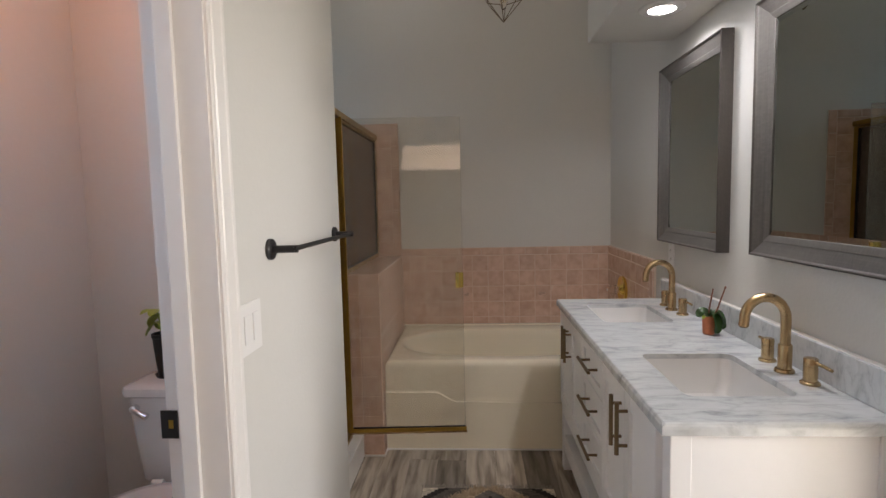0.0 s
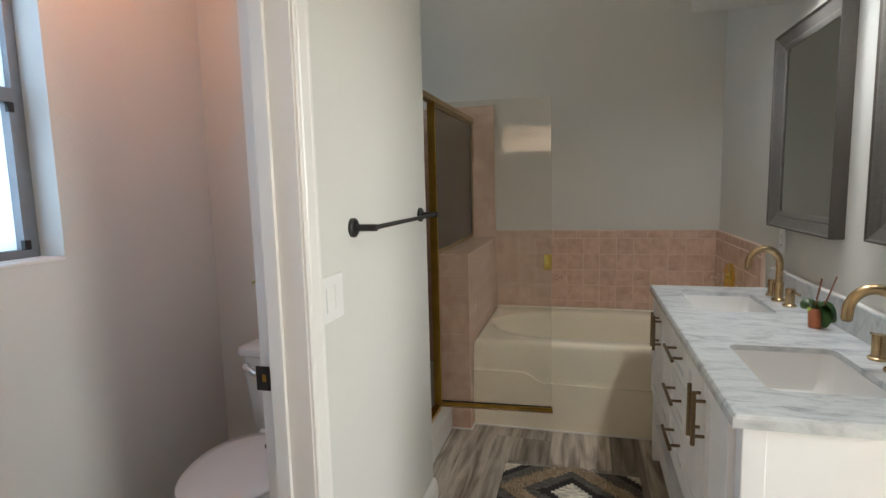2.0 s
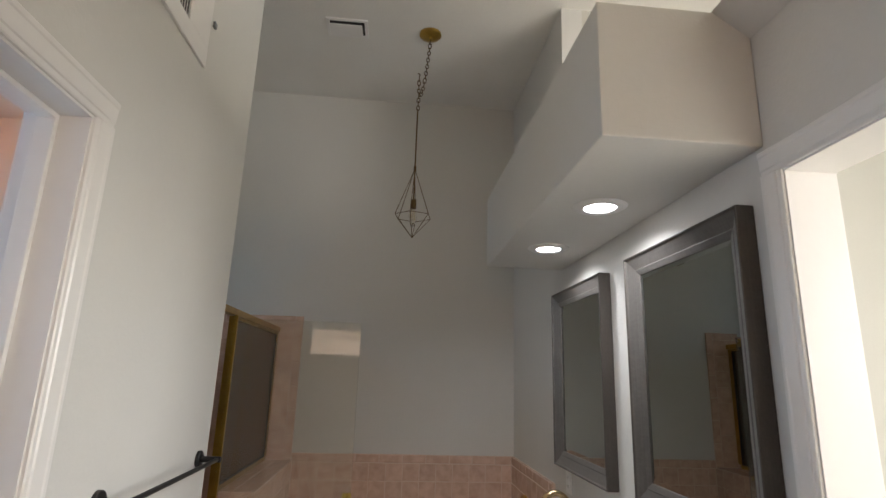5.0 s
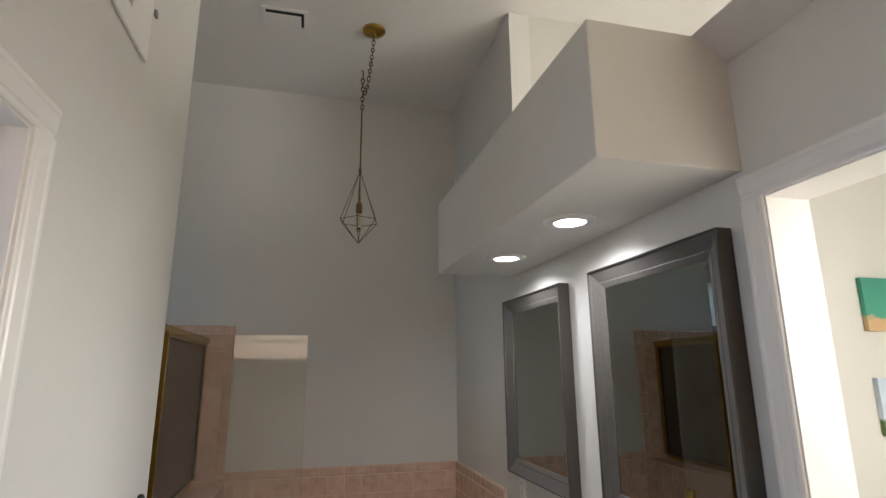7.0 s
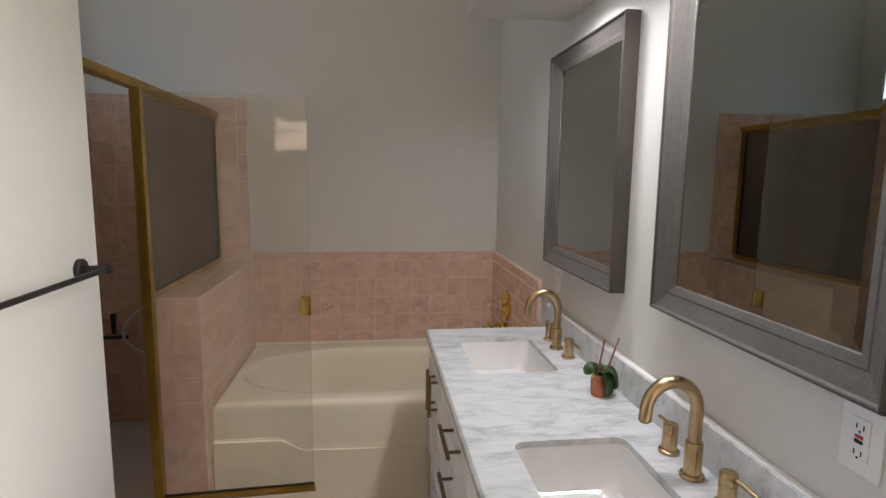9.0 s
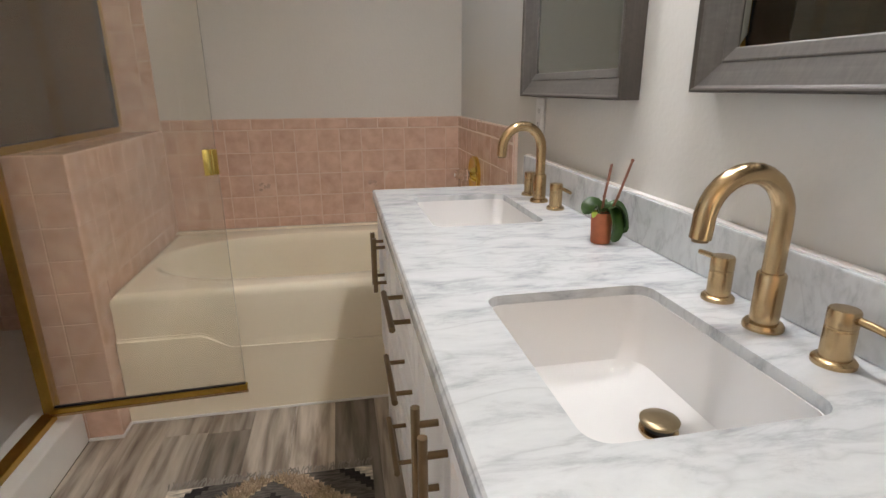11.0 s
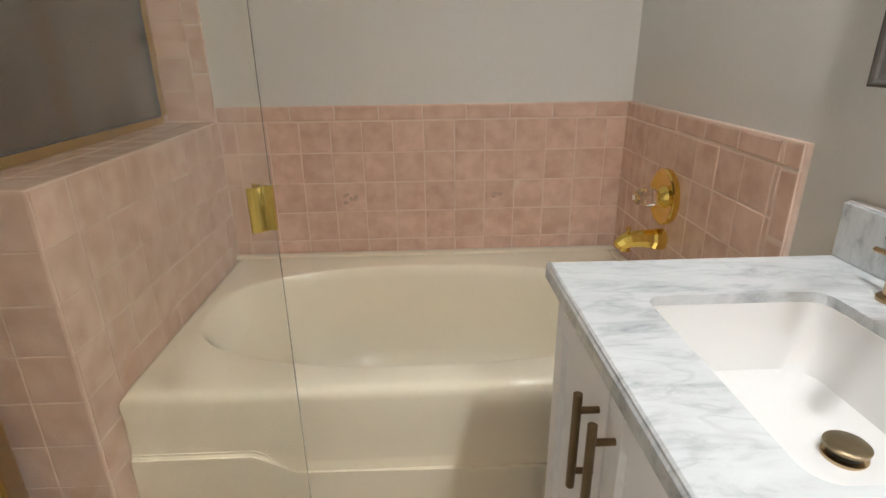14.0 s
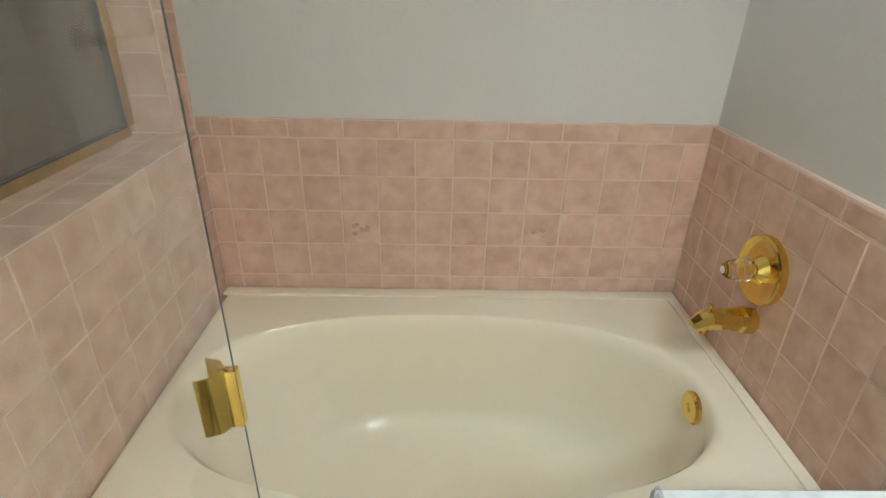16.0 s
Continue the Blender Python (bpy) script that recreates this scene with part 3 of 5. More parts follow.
spout = thing("tub_spout", (1.0, 3.592, 0.679), "polished brass bathtub spout on the pink tile", "tub spout")
part("body", tube(bmesh.new(), [(0.002, 0, 0), (-0.004, 0, 0), (-0.030, 0, 0.001), (-0.040, 0, 0.002), (-0.070, 0, 0.004), (-0.105, 0, 0.002), (-0.124, 0, -0.005), (-0.138, 0, -0.016), (-0.142, 0, -0.022)], [0.031, 0.0345, 0.0345, 0.031, 0.0285, 0.0265, 0.0245, 0.019, 0.012], 8), BRASS, spout)
part("set_screw", rod(bmesh.new(), (-0.055, -0.029, 0.004), (-0.055, -0.0255, 0.004), 0.003, 10), DARK, spout, "dark set screw slot")
part("outlet", rod(bmesh.new(), (-0.116, 0, -0.014), (-0.116, 0, -0.034), 0.016, 18), BRASS, spout, smooth=True)
part("diverter_knob", turned(bmesh.new(), [(0.004, 0.02), (0.004, 0.034), (0.0075, 0.036), (0.0065, 0.043), (0.003, 0.044)], (-0.112, 0, 0), "Z", 14), BRASS, spout, smooth=True)

valve = thing("tub_valve", (1.0, 3.605, 0.812), "round polished brass bath valve with a clear knob", "bath valve")
part("escutcheon", turned(bmesh.new(), [(0.084, 0.002), (0.085, -0.002), (0.085, -0.016), (0.081, -0.019), (0.074, -0.016), (0.060, -0.011), (0.036, -0.010), (0.030, -0.020), (0.022, -0.030)], (0, 0, 0), "X", 40), BRASS, valve, smooth=True)
part("stem", rod(bmesh.new(), (-0.02, 0, 0), (-0.038, 0, 0), 0.013, 18), BRASS, valve, smooth=True)
part("knob", turned(bmesh.new(), [(0.016, -0.034), (0.026, -0.040), (0.031, -0.052), (0.029, -0.068), (0.024, -0.078), (0.022, -0.092), (0.015, -0.099), (0.006, -0.101)], (0, 0, 0), "X", 9), glass_material("clear_acrylic", (0.985, 0.985, 0.98), 0.02, 1.22), valve, "clear faceted acrylic knob")
part("knob_cap", turned(bmesh.new(), [(0.009, -0.1012), (0.009, -0.103), (0.003, -0.104)], (0, 0, 0), "X", 16), PLASTIC, valve, "small white index button", smooth=True)


# ---- vanity ----
VX, VY0, VY1 = 0.502, 1.435, 2.93
VC = (VY0 + VY1) / 2


def pull(parent, a, b, out, name="handle"):
    """A bar pull of round metal from a to b, standing off to -x by out."""
    bm = bmesh.new()
    a, b = Vector(a), Vector(b)
    o = Vector((-out, 0, 0))
    rod(bm, a + o, b + o, 0.0062, 14)
    for f in (0.17, 0.83):
        p = a.lerp(b, f)
        rod(bm, p, p + o, 0.0048, 12)
    return part(name, bm, PULL, parent, "dark bronze bar pull", smooth=True)


def shaker(parent, name, y0, y1, z0, z1):
    """A framed door or drawer front on the cabinet's face, with a sunk panel; local x = 0 is the face."""
    w, bm = 0.045 if z1 - z0 > 0.2 else 0.03, bmesh.new()
    for lo, hi in (((-0.016, y0, z0), (0.004, y0 + w, z1)), ((-0.016, y1 - w, z0), (0.004, y1, z1)), ((-0.0155, y0 + w, z0), (0.004, y1 - w, z0 + w)), ((-0.0155, y0 + w, z1 - w), (0.004, y1 - w, z1))):
        block(bm, lo, hi, 0.0018)
    block(bm, (-0.006, y0 + w - 0.004, z0 + w - 0.004), (0.003, y1 - w + 0.004, z1 - w + 0.004))
    return part(name, bm, CABINET, parent)


def vanity():
    t = thing("vanity_cabinet", (VX, VC, 0), "white shaker double vanity with doors, drawers and open shelf", "vanity")
    h, d, top, low = (VY1 - VY0) / 2, 1.016 - VX, 0.8495, 0.30
    body = bmesh.new()
    for lo, hi in (((0.003, -h + 0.047, low), (0.020, h - 0.047, top)), ((d - 0.015, -h + 0.047, low), (d, h - 0.047, top)), ((0.020, -h + 0.047, low), (d - 0.015, h - 0.047, low + 0.018)),
                   ((0.020, -0.178, low + 0.018), (d - 0.015, -0.162, top)), ((0.020, 0.162, low + 0.018), (d - 0.015, 0.178, top))):
        block(body, lo, hi)
    part("body", body, CABINET, t)
    for s in (-1, 1):
        for xx in (0, d - 0.05):
            part("leg", block(bmesh.new(), (xx, min(s * h, s * (h - 0.05)), 0), (xx + 0.05, max(s * h, s * (h - 0.05)), top), 0.003), CABINET, t)
        part("side_panel", block(bmesh.new(), (0.05, min(s * (h - 0.004), s * (h - 0.04)), low), (d - 0.05, max(s * (h - 0.004), s * (h - 0.04)), top - 0.002), 0.002), CABINET, t)
    part("bottom_rail", block(bmesh.new(), (-0.001, -h + 0.05, low), (0.02, h - 0.05, 0.367), 0.002), CABINET, t)
    part("top_rail", block(bmesh.new(), (-0.001, -h + 0.05, 0.840), (0.02, h - 0.05, top - 0.001), 0.002), CABINET, t)
    part("shelf", block(bmesh.new(), (0.004, -h + 0.02, 0.10), (d - 0.01, h - 0.02, 0.19), 0.004), CABINET, t, "white open bottom shelf")
    for s in (-1, 1):
        inner, outer = s * 0.172, s * (h - 0.052)
        mid = (inner + outer) / 2
        for a, b, hy in ((inner, mid - s * 0.002, mid - s * 0.031), (mid + s * 0.002, outer, mid + s * 0.031)):
            door = shaker(t, "door", min(a, b), max(a, b), 0.372, 0.838)
            pull(door, (-0.016, hy, 0.658), (-0.016, hy, 0.812), 0.03)
    for z0, z1 in ((0.700, 0.838), (0.535, 0.695), (0.372, 0.530)):
        drawer = shaker(t, "drawer", -0.166, 0.166, z0, z1)
        zc = (z0 + z1) / 2 + 0.006
        pull(drawer, (-0.008, -0.095, zc), (-0.008, 0.095, zc), 0.038)
    return t


vanity()


def round_rect(cx, cy, hx, hy, r, n=7):
    pts = []
    for sx, sy, a0 in ((1, 1, 0), (-1, 1, 90), (-1, -1, 180), (1, -1, 270)):
        for i in range(n):
            a = radians(a0 + 90 * i / (n - 1))
            pts.append((cx + sx * (hx - r) + r * math.cos(a), cy + sy * (hy - r) + r * math.sin(a)))
    return pts


SINKS = ((0.737, 1.772), (0.735, 2.602))
SHX, SHY = 0.142, 0.190


def slab_with_holes(bm, outer, holes, z0, z1):
    tmp = bmesh.new()
    for loop in [outer, *holes]:
        vs = [tmp.verts.new((x, y, z0)) for x, y in loop]
        for i in range(len(vs)):
            tmp.edges.new((vs[i], vs[(i + 1) % len(vs)]))
    got = bmesh.ops.triangle_fill(tmp, use_beauty=True, use_dissolve=False, edges=tmp.edges[:])
    faces = [f for f in got["geom"] if isinstance(f, bmesh.types.BMFace)]
    up = bmesh.ops.extrude_face_region(tmp, geom=faces)
    for v in [g for g in up["geom"] if isinstance(g, bmesh.types.BMVert)]:
        v.co.z = z1
    merge(bm, tmp)


top = thing("countertop", (0, 0, 0.85), "white marble vanity top with grey veining and shaped edge", "countertop")
holes = [round_rect(x, y, SHX, SHY, 0.03) for x, y in SINKS]
CT = bmesh.new()
slab_with_holes(CT, [(0.484, 1.424), (1.018, 1.424), (1.018, 2.937), (0.484, 2.937)], holes, 0.0165, 0.030)
slab_with_holes(CT, [(0.477, 1.417), (1.018, 1.417), (1.018, 2.944), (0.477, 2.944)], holes, 0.0, 0.0165)
part("slab", CT, MARBLE, top)
edge = bmesh.new()
for pts, axis, a, b in (([(0.4842, 0.0166), (0.477, 0.0166), (0.4775, 0.021), (0.480, 0.0245), (0.481, 0.0275), (0.4842, 0.0299)], "y", 1.417, 2.944),):
    prism(edge, pts, axis, a, b)
prism(edge, [(1.4242, 0.0166), (1.417, 0.0166), (1.4175, 0.021), (1.420, 0.0245), (1.421, 0.0275), (1.4242, 0.0299)], "x", 0.4775, 1.018)
prism(edge, [(2.9368, 0.0166), (2.944, 0.0166), (2.9435, 0.021), (2.941, 0.0245), (2.940, 0.0275), (2.9368, 0.0299)], "x", 0.4775, 1.018)
part("ogee_edge", edge, MARBLE, top)
bs = thing("backsplash", (0.996, 2.18, 0.8805), "low white and grey marble backsplash along the wall", "backsplash")
part("slab", block(bmesh.new(), (0, -0.762, 0), (0.0225, 0.758, 0.10), 0.003), MARBLE, bs)
part("caulk", block(bmesh.new(), (0.006, -0.762, 0.0985), (0.0235, 0.758, 0.103), 0.0015), TRIM, bs, "white caulk bead along the wall")


def sink(x, y):
    t = thing("sink", (x, y, 0.85), "white rectangular undermount porcelain sink", "sink", "vanity sinks")
    bm, rings = bmesh.new(), []
    for gx, gy, r, z in ((0.02, 0.02, 0.04, -0.001), (-0.0012, -0.0012, 0.030, -0.001), (-0.0012, -0.0012, 0.030, 0.014), (-0.0035, -0.0035, 0.030, 0.0145), (-0.0045, -0.0045, 0.031, -0.012), (-0.009, -0.009, 0.035, -0.055), (-0.018, -0.022, 0.045, -0.094), (-0.04, -0.048, 0.05, -0.111), (-0.09, -0.11, 0.04, -0.117)):
        rings.append([bm.verts.new((px, py, z)) for px, py in round_rect(0, 0, SHX + gx, SHY + gy, r)])
    for p, q in zip(rings, rings[1:]):
        for i in range(len(p)):
            j = (i + 1) % len(p)
            bm.faces.new((p[i], p[j], q[j], q[i]))
    bm.faces.new(rings[-1])
    part("basin", bm, PORCELAIN, t, smooth=True)
    part("drain_ring", turned(bmesh.new(), [(0.027, -0.117), (0.027, -0.1125), (0.020, -0.1115), (0.020, -0.117)], (0.065, 0, 0), seg=28), BRONZE, t, smooth=True)
    # Solid black plug stands in for the shade in the gap under the stopper.
    part("drain_gap_shade", turned(bmesh.new(), [(0.0195, -0.1165), (0.0205, -0.1035), (0.001, -0.1032)], (0.065, 0, 0), seg=24), BLACK, t, "black plug painted as the shade under the stopper", smooth=True)
    part("drain_stopper", turned(bmesh.new(), [(0.018, -0.103), (0.027, -0.101), (0.0275, -0.097), (0.0255, -0.0953), (0.012, -0.0945), (0.001, -0.0943)], (0.065, 0, 0), seg=28), STOPPER, t, "bronze pop-up stopper", smooth=True)
    return t


def faucet(y):
    t = thing("faucet", (0.945, y, 0.8805), "brushed champagne bronze gooseneck faucet with two levers", "faucet", "vanity faucets")
    body = bmesh.new()
    turned(body, [(0.0265, 0), (0.0265, 0.005), (0.024, 0.009), (0.0185, 0.010), (0.0185, 0.078), (0.0165, 0.081), (0.0135, 0.081)], seg=28)
    part("base", body, BRONZE, t, smooth=True)
    path = [(0, 0, 0.078), (0, 0, 0.11), (0, 0, 0.15)]
    for i in range(1, 15):
        a = math.pi * 1.02 * i / 14
        path.append((-0.058 + 0.058 * math.cos(a), 0, 0.155 + 0.062 * math.sin(a)))
    path.append((-0.1175, 0, 0.135))
    part("spout", tube(bmesh.new(), path, 0.0138, 18), BRONZE, t, smooth=True)
    part("aerator", rod(bmesh.new(), (-0.1175, 0, 0.1345), (-0.1176, 0, 0.131), 0.0105, 16), PULL, t)
    for s in (-1, 1):
        hb = bmesh.new()
        turned(hb, [(0.0245, 0), (0.0245, 0.005), (0.022, 0.008), (0.0175, 0.009), (0.0175, 0.046), (0.0165, 0.047), (0.0165, 0.049), (0.0175, 0.050), (0.0175, 0.068), (0.016, 0.071), (0.001, 0.0715)], (0.008, s * 0.104, 0), seg=26)
        hd = part("lever_base", hb, BRONZE, t, smooth=True)
        part("lever", tube(bmesh.new(), [(0.012, s * 0.115, 0.062), (0.016, s * 0.14, 0.060), (0.019, s * 0.172, 0.057)], [0.0052, 0.0048, 0.0046], 12), BRONZE, hd, smooth=True)
    return t


for (sx, sy), fy in zip(SINKS, (1.775, 2.645)):
    sink(sx, sy)
    faucet(fy)


# ---- framed mirrors ----
def ring_profile(bm, hy, hz, prof):
    """A mitred frame in the yz plane; prof: (inset, depth towards -x)."""
    loops = [[bm.verts.new((-d, sy * (hy - u), sz * (hz - u))) for sy, sz in ((-1, -1), (1, -1), (1, 1), (-1, 1))] for u, d in prof]
    for p, q in zip(loops, loops[1:]):
        for i in range(4):
            j = (i + 1) % 4
            bm.faces.new((p[i], p[j], q[j], q[i]))
    return bm


def framed_mirror(y0, y1, z0, z1):
    t = thing("wall_mirror", (1.0185, (y0 + y1) / 2, (z0 + z1) / 2), "rectangular wall mirror in a wide grey wood frame", "mirror", "mirrors over the vanity")
    hy, hz = (y1 - y0) / 2, (z1 - z0) / 2
    part("outer_frame", ring_profile(bmesh.new(), hy, hz, [(0.05, 0.0), (0.001, 0.0), (0.0, 0.002), (0.0, 0.046), (0.0015, 0.0485), (0.004, 0.049), (0.0065, 0.0475), (0.008, 0.044)]), GREY_FRAME, t)
    part("inner_frame", ring_profile(bmesh.new(), hy, hz, [(0.008, 0.044), (0.011, 0.041), (0.046, 0.0265), (0.0475, 0.0275), (0.0495, 0.0275), (0.066, 0.0215), (0.068, 0.0195), (0.068, 0.016)]), SILVER, t, "brushed silvery-grey sloped inner moulding")
    gy, gz, w = hy - 0.0675, hz - 0.0675, 0.017
    bm = ring_profile(bmesh.new(), hy, hz, [(0.0675, 0.0145), (0.0675, 0.0180), (0.0675 + w, 0.0190)])
    corner = [bm.verts.new((-0.0190, sy * (gy - w), sz * (gz - w))) for sy, sz in ((-1, -1), (1, -1), (1, 1), (-1, 1))]
    bm.faces.new(corner)
    bmesh.ops.remove_doubles(bm, verts=bm.verts[:], dist=0.0001)
    part("glass", bm, MIRROR, t, "clear bevelled mirror glass")
    return t


framed_mirror(1.402, 2.043, 1.192, 1.996)
framed_mirror(2.277, 2.926, 1.174, 1.996)


# ---- wall plates ----
def outlet(y, z, guarded=True):
    t = thing("wall_outlet", (1.02, y, z), "white ground-fault power outlet on the wall" if guarded else "plain white power outlet under the mirror", "outlet", "outlets over the vanity")
    part("cover_plate", block(bmesh.new(), (-0.006, -0.036, -0.058), (-0.0005, 0.036, 0.058), 0.002), PLASTIC, t)
    part("receptacle", block(bmesh.new(), (-0.009, -0.0165, -0.034), (-0.006, 0.0165, 0.034), 0.001), PLASTIC, t)
    for zz in (-0.022, 0.02):
        for yy in (-0.006, 0.006):
            part("slot", block(bmesh.new(), (-0.0096, yy - 0.001, zz - 0.004), (-0.009, yy + 0.001, zz + 0.004)), DARK, t)
        part("slot", rod(bmesh.new(), (-0.0096, 0, zz - 0.008), (-0.009, 0, zz - 0.008), 0.002, 8), DARK, t)
    if not guarded:
        return t
    part("test_button", block(bmesh.new(), (-0.0105, -0.007, -0.007), (-0.009, 0.007, -0.001), 0.0006), BLACK, t)
    part("reset_button", block(bmesh.new(), (-0.0105, -0.007, 0.001), (-0.009, 0.007, 0.007), 0.0006), material("red_plastic", (0.5, 0.03, 0.03), 0.4), t, "red reset button")
    return t


outlet(1.468, 1.122)
outlet(2.852, 1.112, False)

sw = thing("light_switch", (-0.46, 1.405, 1.112), "white double rocker light switch plate", "light switch")
part("cover_plate", block(bmesh.new(), (0.0005, -0.058, -0.0585), (0.006, 0.058, 0.0585), 0.002), PLASTIC, sw)
for yy in (-0.023, 0.023):
    part("rocker", block(bmesh.new(), (0.006, yy - 0.0165, -0.033), (0.0095, yy + 0.0165, 0.033), 0.0015), PLASTIC, sw)

bar = thing("towel_bar", (-0.46, 1.86, 1.279), "matte black towel bar fixed to the white wall", "towel bar")
for yy in (-0.312, 0.312):
    part("rosette", turned(bmesh.new(), [(0.027, 0.0005), (0.027, 0.009), (0.024, 0.012), (0.004, 0.012)], (0, yy, 0), "X", 28), BLACK, bar, smooth=True)
    part("post", rod(bmesh.new(), (0.010, yy, 0), (0.074, yy, 0), 0.0098, 18), BLACK, bar, smooth=True)
part("bar", rod(bmesh.new(), (0.064, -0.322, 0), (0.064, 0.322, 0), 0.0068, 16), BLACK, bar, smooth=True)

ret = thing("return_air_grille", (-0.46, 1.50, 2.74), "white return air grille high on the wall", "air grille")
for lo, hi in (((0.0005, -0.35, -0.285), (0.010, 0.245, -0.225)), ((0.0005, -0.35, 0.225), (0.010, 0.245, 0.285)), ((0.0005, 0.10, -0.2248), (0.009, 0.245, 0.2248)), ((0.0005, -0.35, -0.2248), (0.009, -0.28, 0.2248))):
    part("frame", block(bmesh.new(), lo, hi, 0.003), TRIM, ret)
# Dark sheet on the wall, painted as the shaded duct behind the slats.
part("backing", block(bmesh.new(), (0.0005, -0.28, -0.225), (0.002, 0.10, 0.225)), DARK, ret)
for i in range(25):
    yy = -0.268 + i * 0.0150
    part("slat", prism(bmesh.new(), [(0.0025, yy), (0.0035, yy + 0.0012), (0.0085, yy - 0.0048), (0.0075, yy - 0.006)], "z", -0.225, 0.225), TRIM, ret)
sensor = thing("wall_sensor", (-0.46, 1.785, 2.632), "tiny grey wall bracket by the grille", "bracket")
part("body", block(bmesh.new(), (0.0005, -0.009, -0.009), (0.008, 0.009, 0.009), 0.001), ALUMINIUM, sensor)

cv = thing("ceiling_vent", (-0.215, 3.14, CEILING), "white ceiling air vent with a dark slot", "ceiling vent")
for lo, hi in (((-0.125, -0.085, -0.012), (0.125, -0.068, -0.0005)), ((-0.125, 0.068, -0.012), (0.125, 0.085, -0.0005)), ((-0.125, -0.0678, -0.011), (-0.105, 0.0678, -0.0005)), ((0.105, -0.0678, -0.011), (0.125, 0.0678, -0.0005))):
    part("frame", block(bmesh.new(), lo, hi, 0.002), TRIM, cv)
# Dark sheet gives the slot its shade; the ceiling has no opening here.
part("backing", block(bmesh.new(), (-0.105, -0.068, -0.002), (0.105, 0.068, -0.0005)), DARK, cv)
part("damper_plate", block(bmesh.new(), (-0.105, -0.036, -0.0125), (0.090, 0.0675, -0.006), 0.002), TRIM, cv)


# ---- pendant ----
def pendant():
    t = thing("pendant_light", (0.237, 3.14, CEILING), "slim brass cage pendant light hanging on a chain", "pendant light")
    part("canopy", turned(bmesh.new(), [(0.068, -0.0005), (0.068, -0.010), (0.063, -0.016), (0.036, -0.024), (0.014, -0.027), (0.011, -0.040), (0.001, -0.041)], (0.058, 0, 0), seg=32), AGED, t, "aged brass ceiling canopy", smooth=True)
    def link(bm, a, b, turn):
        a, b = Vector(a), Vector(b)
        d = b - a
        m = Matrix.Translation((a + b) / 2) @ d.to_track_quat("Z", "Y").to_matrix().to_4x4() @ Matrix.Rotation(turn, 4, "Z")
        h, w = d.length * 0.66, 0.009
        pts = [m @ Vector((w * math.sin(q), 0, h * math.cos(q))) for q in [2 * math.pi * i / 12 for i in range(13)]]
        tube(bm, pts, 0.0028, 6)
    pts = [(0.058, 0, -0.036), (0.056, 0, -0.10), (0.050, 0, -0.17), (0.044, 0, -0.24), (0.036, 0, -0.31), (0.028, 0, -0.37), (0.020, 0, -0.41), (0.010, 0, -0.43), (0.002, 0, -0.41), (0.0, 0, -0.36), (0.002, 0, -0.30)]
    n = 0
    for a, b in zip(pts, pts[1:]):
        a, b = Vector(a), Vector(b)
        k = max(1, round((b - a).length / 0.026))
        for i in range(k):
            bm = bmesh.new()
            link(bm, a.lerp(b, i / k), a.lerp(b, (i + 1) / k), (n % 2) * math.pi / 2)
            part("chain_link", bm, DARK_BRASS, t, smooth=True)
            n += 1
    part("end_hook", tube(bmesh.new(), [(0.002, 0, -0.30), (0.004, 0, -0.285), (-0.004, 0, -0.278), (-0.010, 0, -0.284)], 0.003, 8), DARK_BRASS, t, smooth=True)
    for i in range(4):
        bm = bmesh.new()
        link(bm, (0.002, 0, -0.42 - 0.026 * i), (0.001, 0, -0.446 - 0.026 * i), (i % 2) * math.pi / 2)
        part("chain_link", bm, DARK_BRASS, t, smooth=True)
    part("rod", rod(bmesh.new(), (0, 0, -0.52), (0, 0, -0.915), 0.0045, 12), DARK_BRASS, t, smooth=True)
    zt, zm, zb, r = -0.90, -1.19, -1.315, 0.108
    part("hub", rod(bmesh.new(), (0, 0, zt + 0.015), (0, 0, zt - 0.01), 0.008, 14), DARK_BRASS, t, smooth=True)
    ring = [(r * math.cos(math.pi / 3 * k + 0.35), r * math.sin(math.pi / 3 * k + 0.35), zm) for k in range(6)]
    for k in range(6):
        part("cage_wire", rod(bmesh.new(), (0, 0, zt), ring[k], 0.0019, 8), DARK_BRASS, t, smooth=True)
        part("cage_wire", rod(bmesh.new(), ring[k], (0, 0, zb), 0.0019, 8), DARK_BRASS, t, smooth=True)
        part("cage_wire", rod(bmesh.new(), ring[k], ring[(k + 1) % 6], 0.0019, 8), DARK_BRASS, t, smooth=True)
    part("stem", rod(bmesh.new(), (0, 0, zt), (0, 0, -1.09), 0.004, 12), DARK_BRASS, t, smooth=True)
    part("socket", turned(bmesh.new(), [(0.006, -1.085), (0.016, -1.09), (0.017, -1.14), (0.014, -1.145)][::-1], (0, 0, 0), seg=20), DARK_BRASS, t, smooth=True)
    part("bulb", turned(bmesh.new(), [(0.012, -1.145), (0.020, -1.17), (0.022, -1.195), (0.019, -1.225), (0.010, -1.245), (0.002, -1.25)][::-1], (0, 0, 0), seg=20), glass_material("clear_bulb_glass", (0.985, 0.96, 0.91), ior=1.15), t, "clear amber filament bulb", smooth=True)
    fil = bmesh.new()
    for k in range(4):
        a = k * math.pi / 2
        rod(fil, (0.004 * math.cos(a), 0.004 * math.sin(a), -1.15), (0.009 * math.cos(a), 0.009 * math.sin(a), -1.215), 0.0008, 6)
    part("filament", fil, BRASS, t)
    return t


pendant()


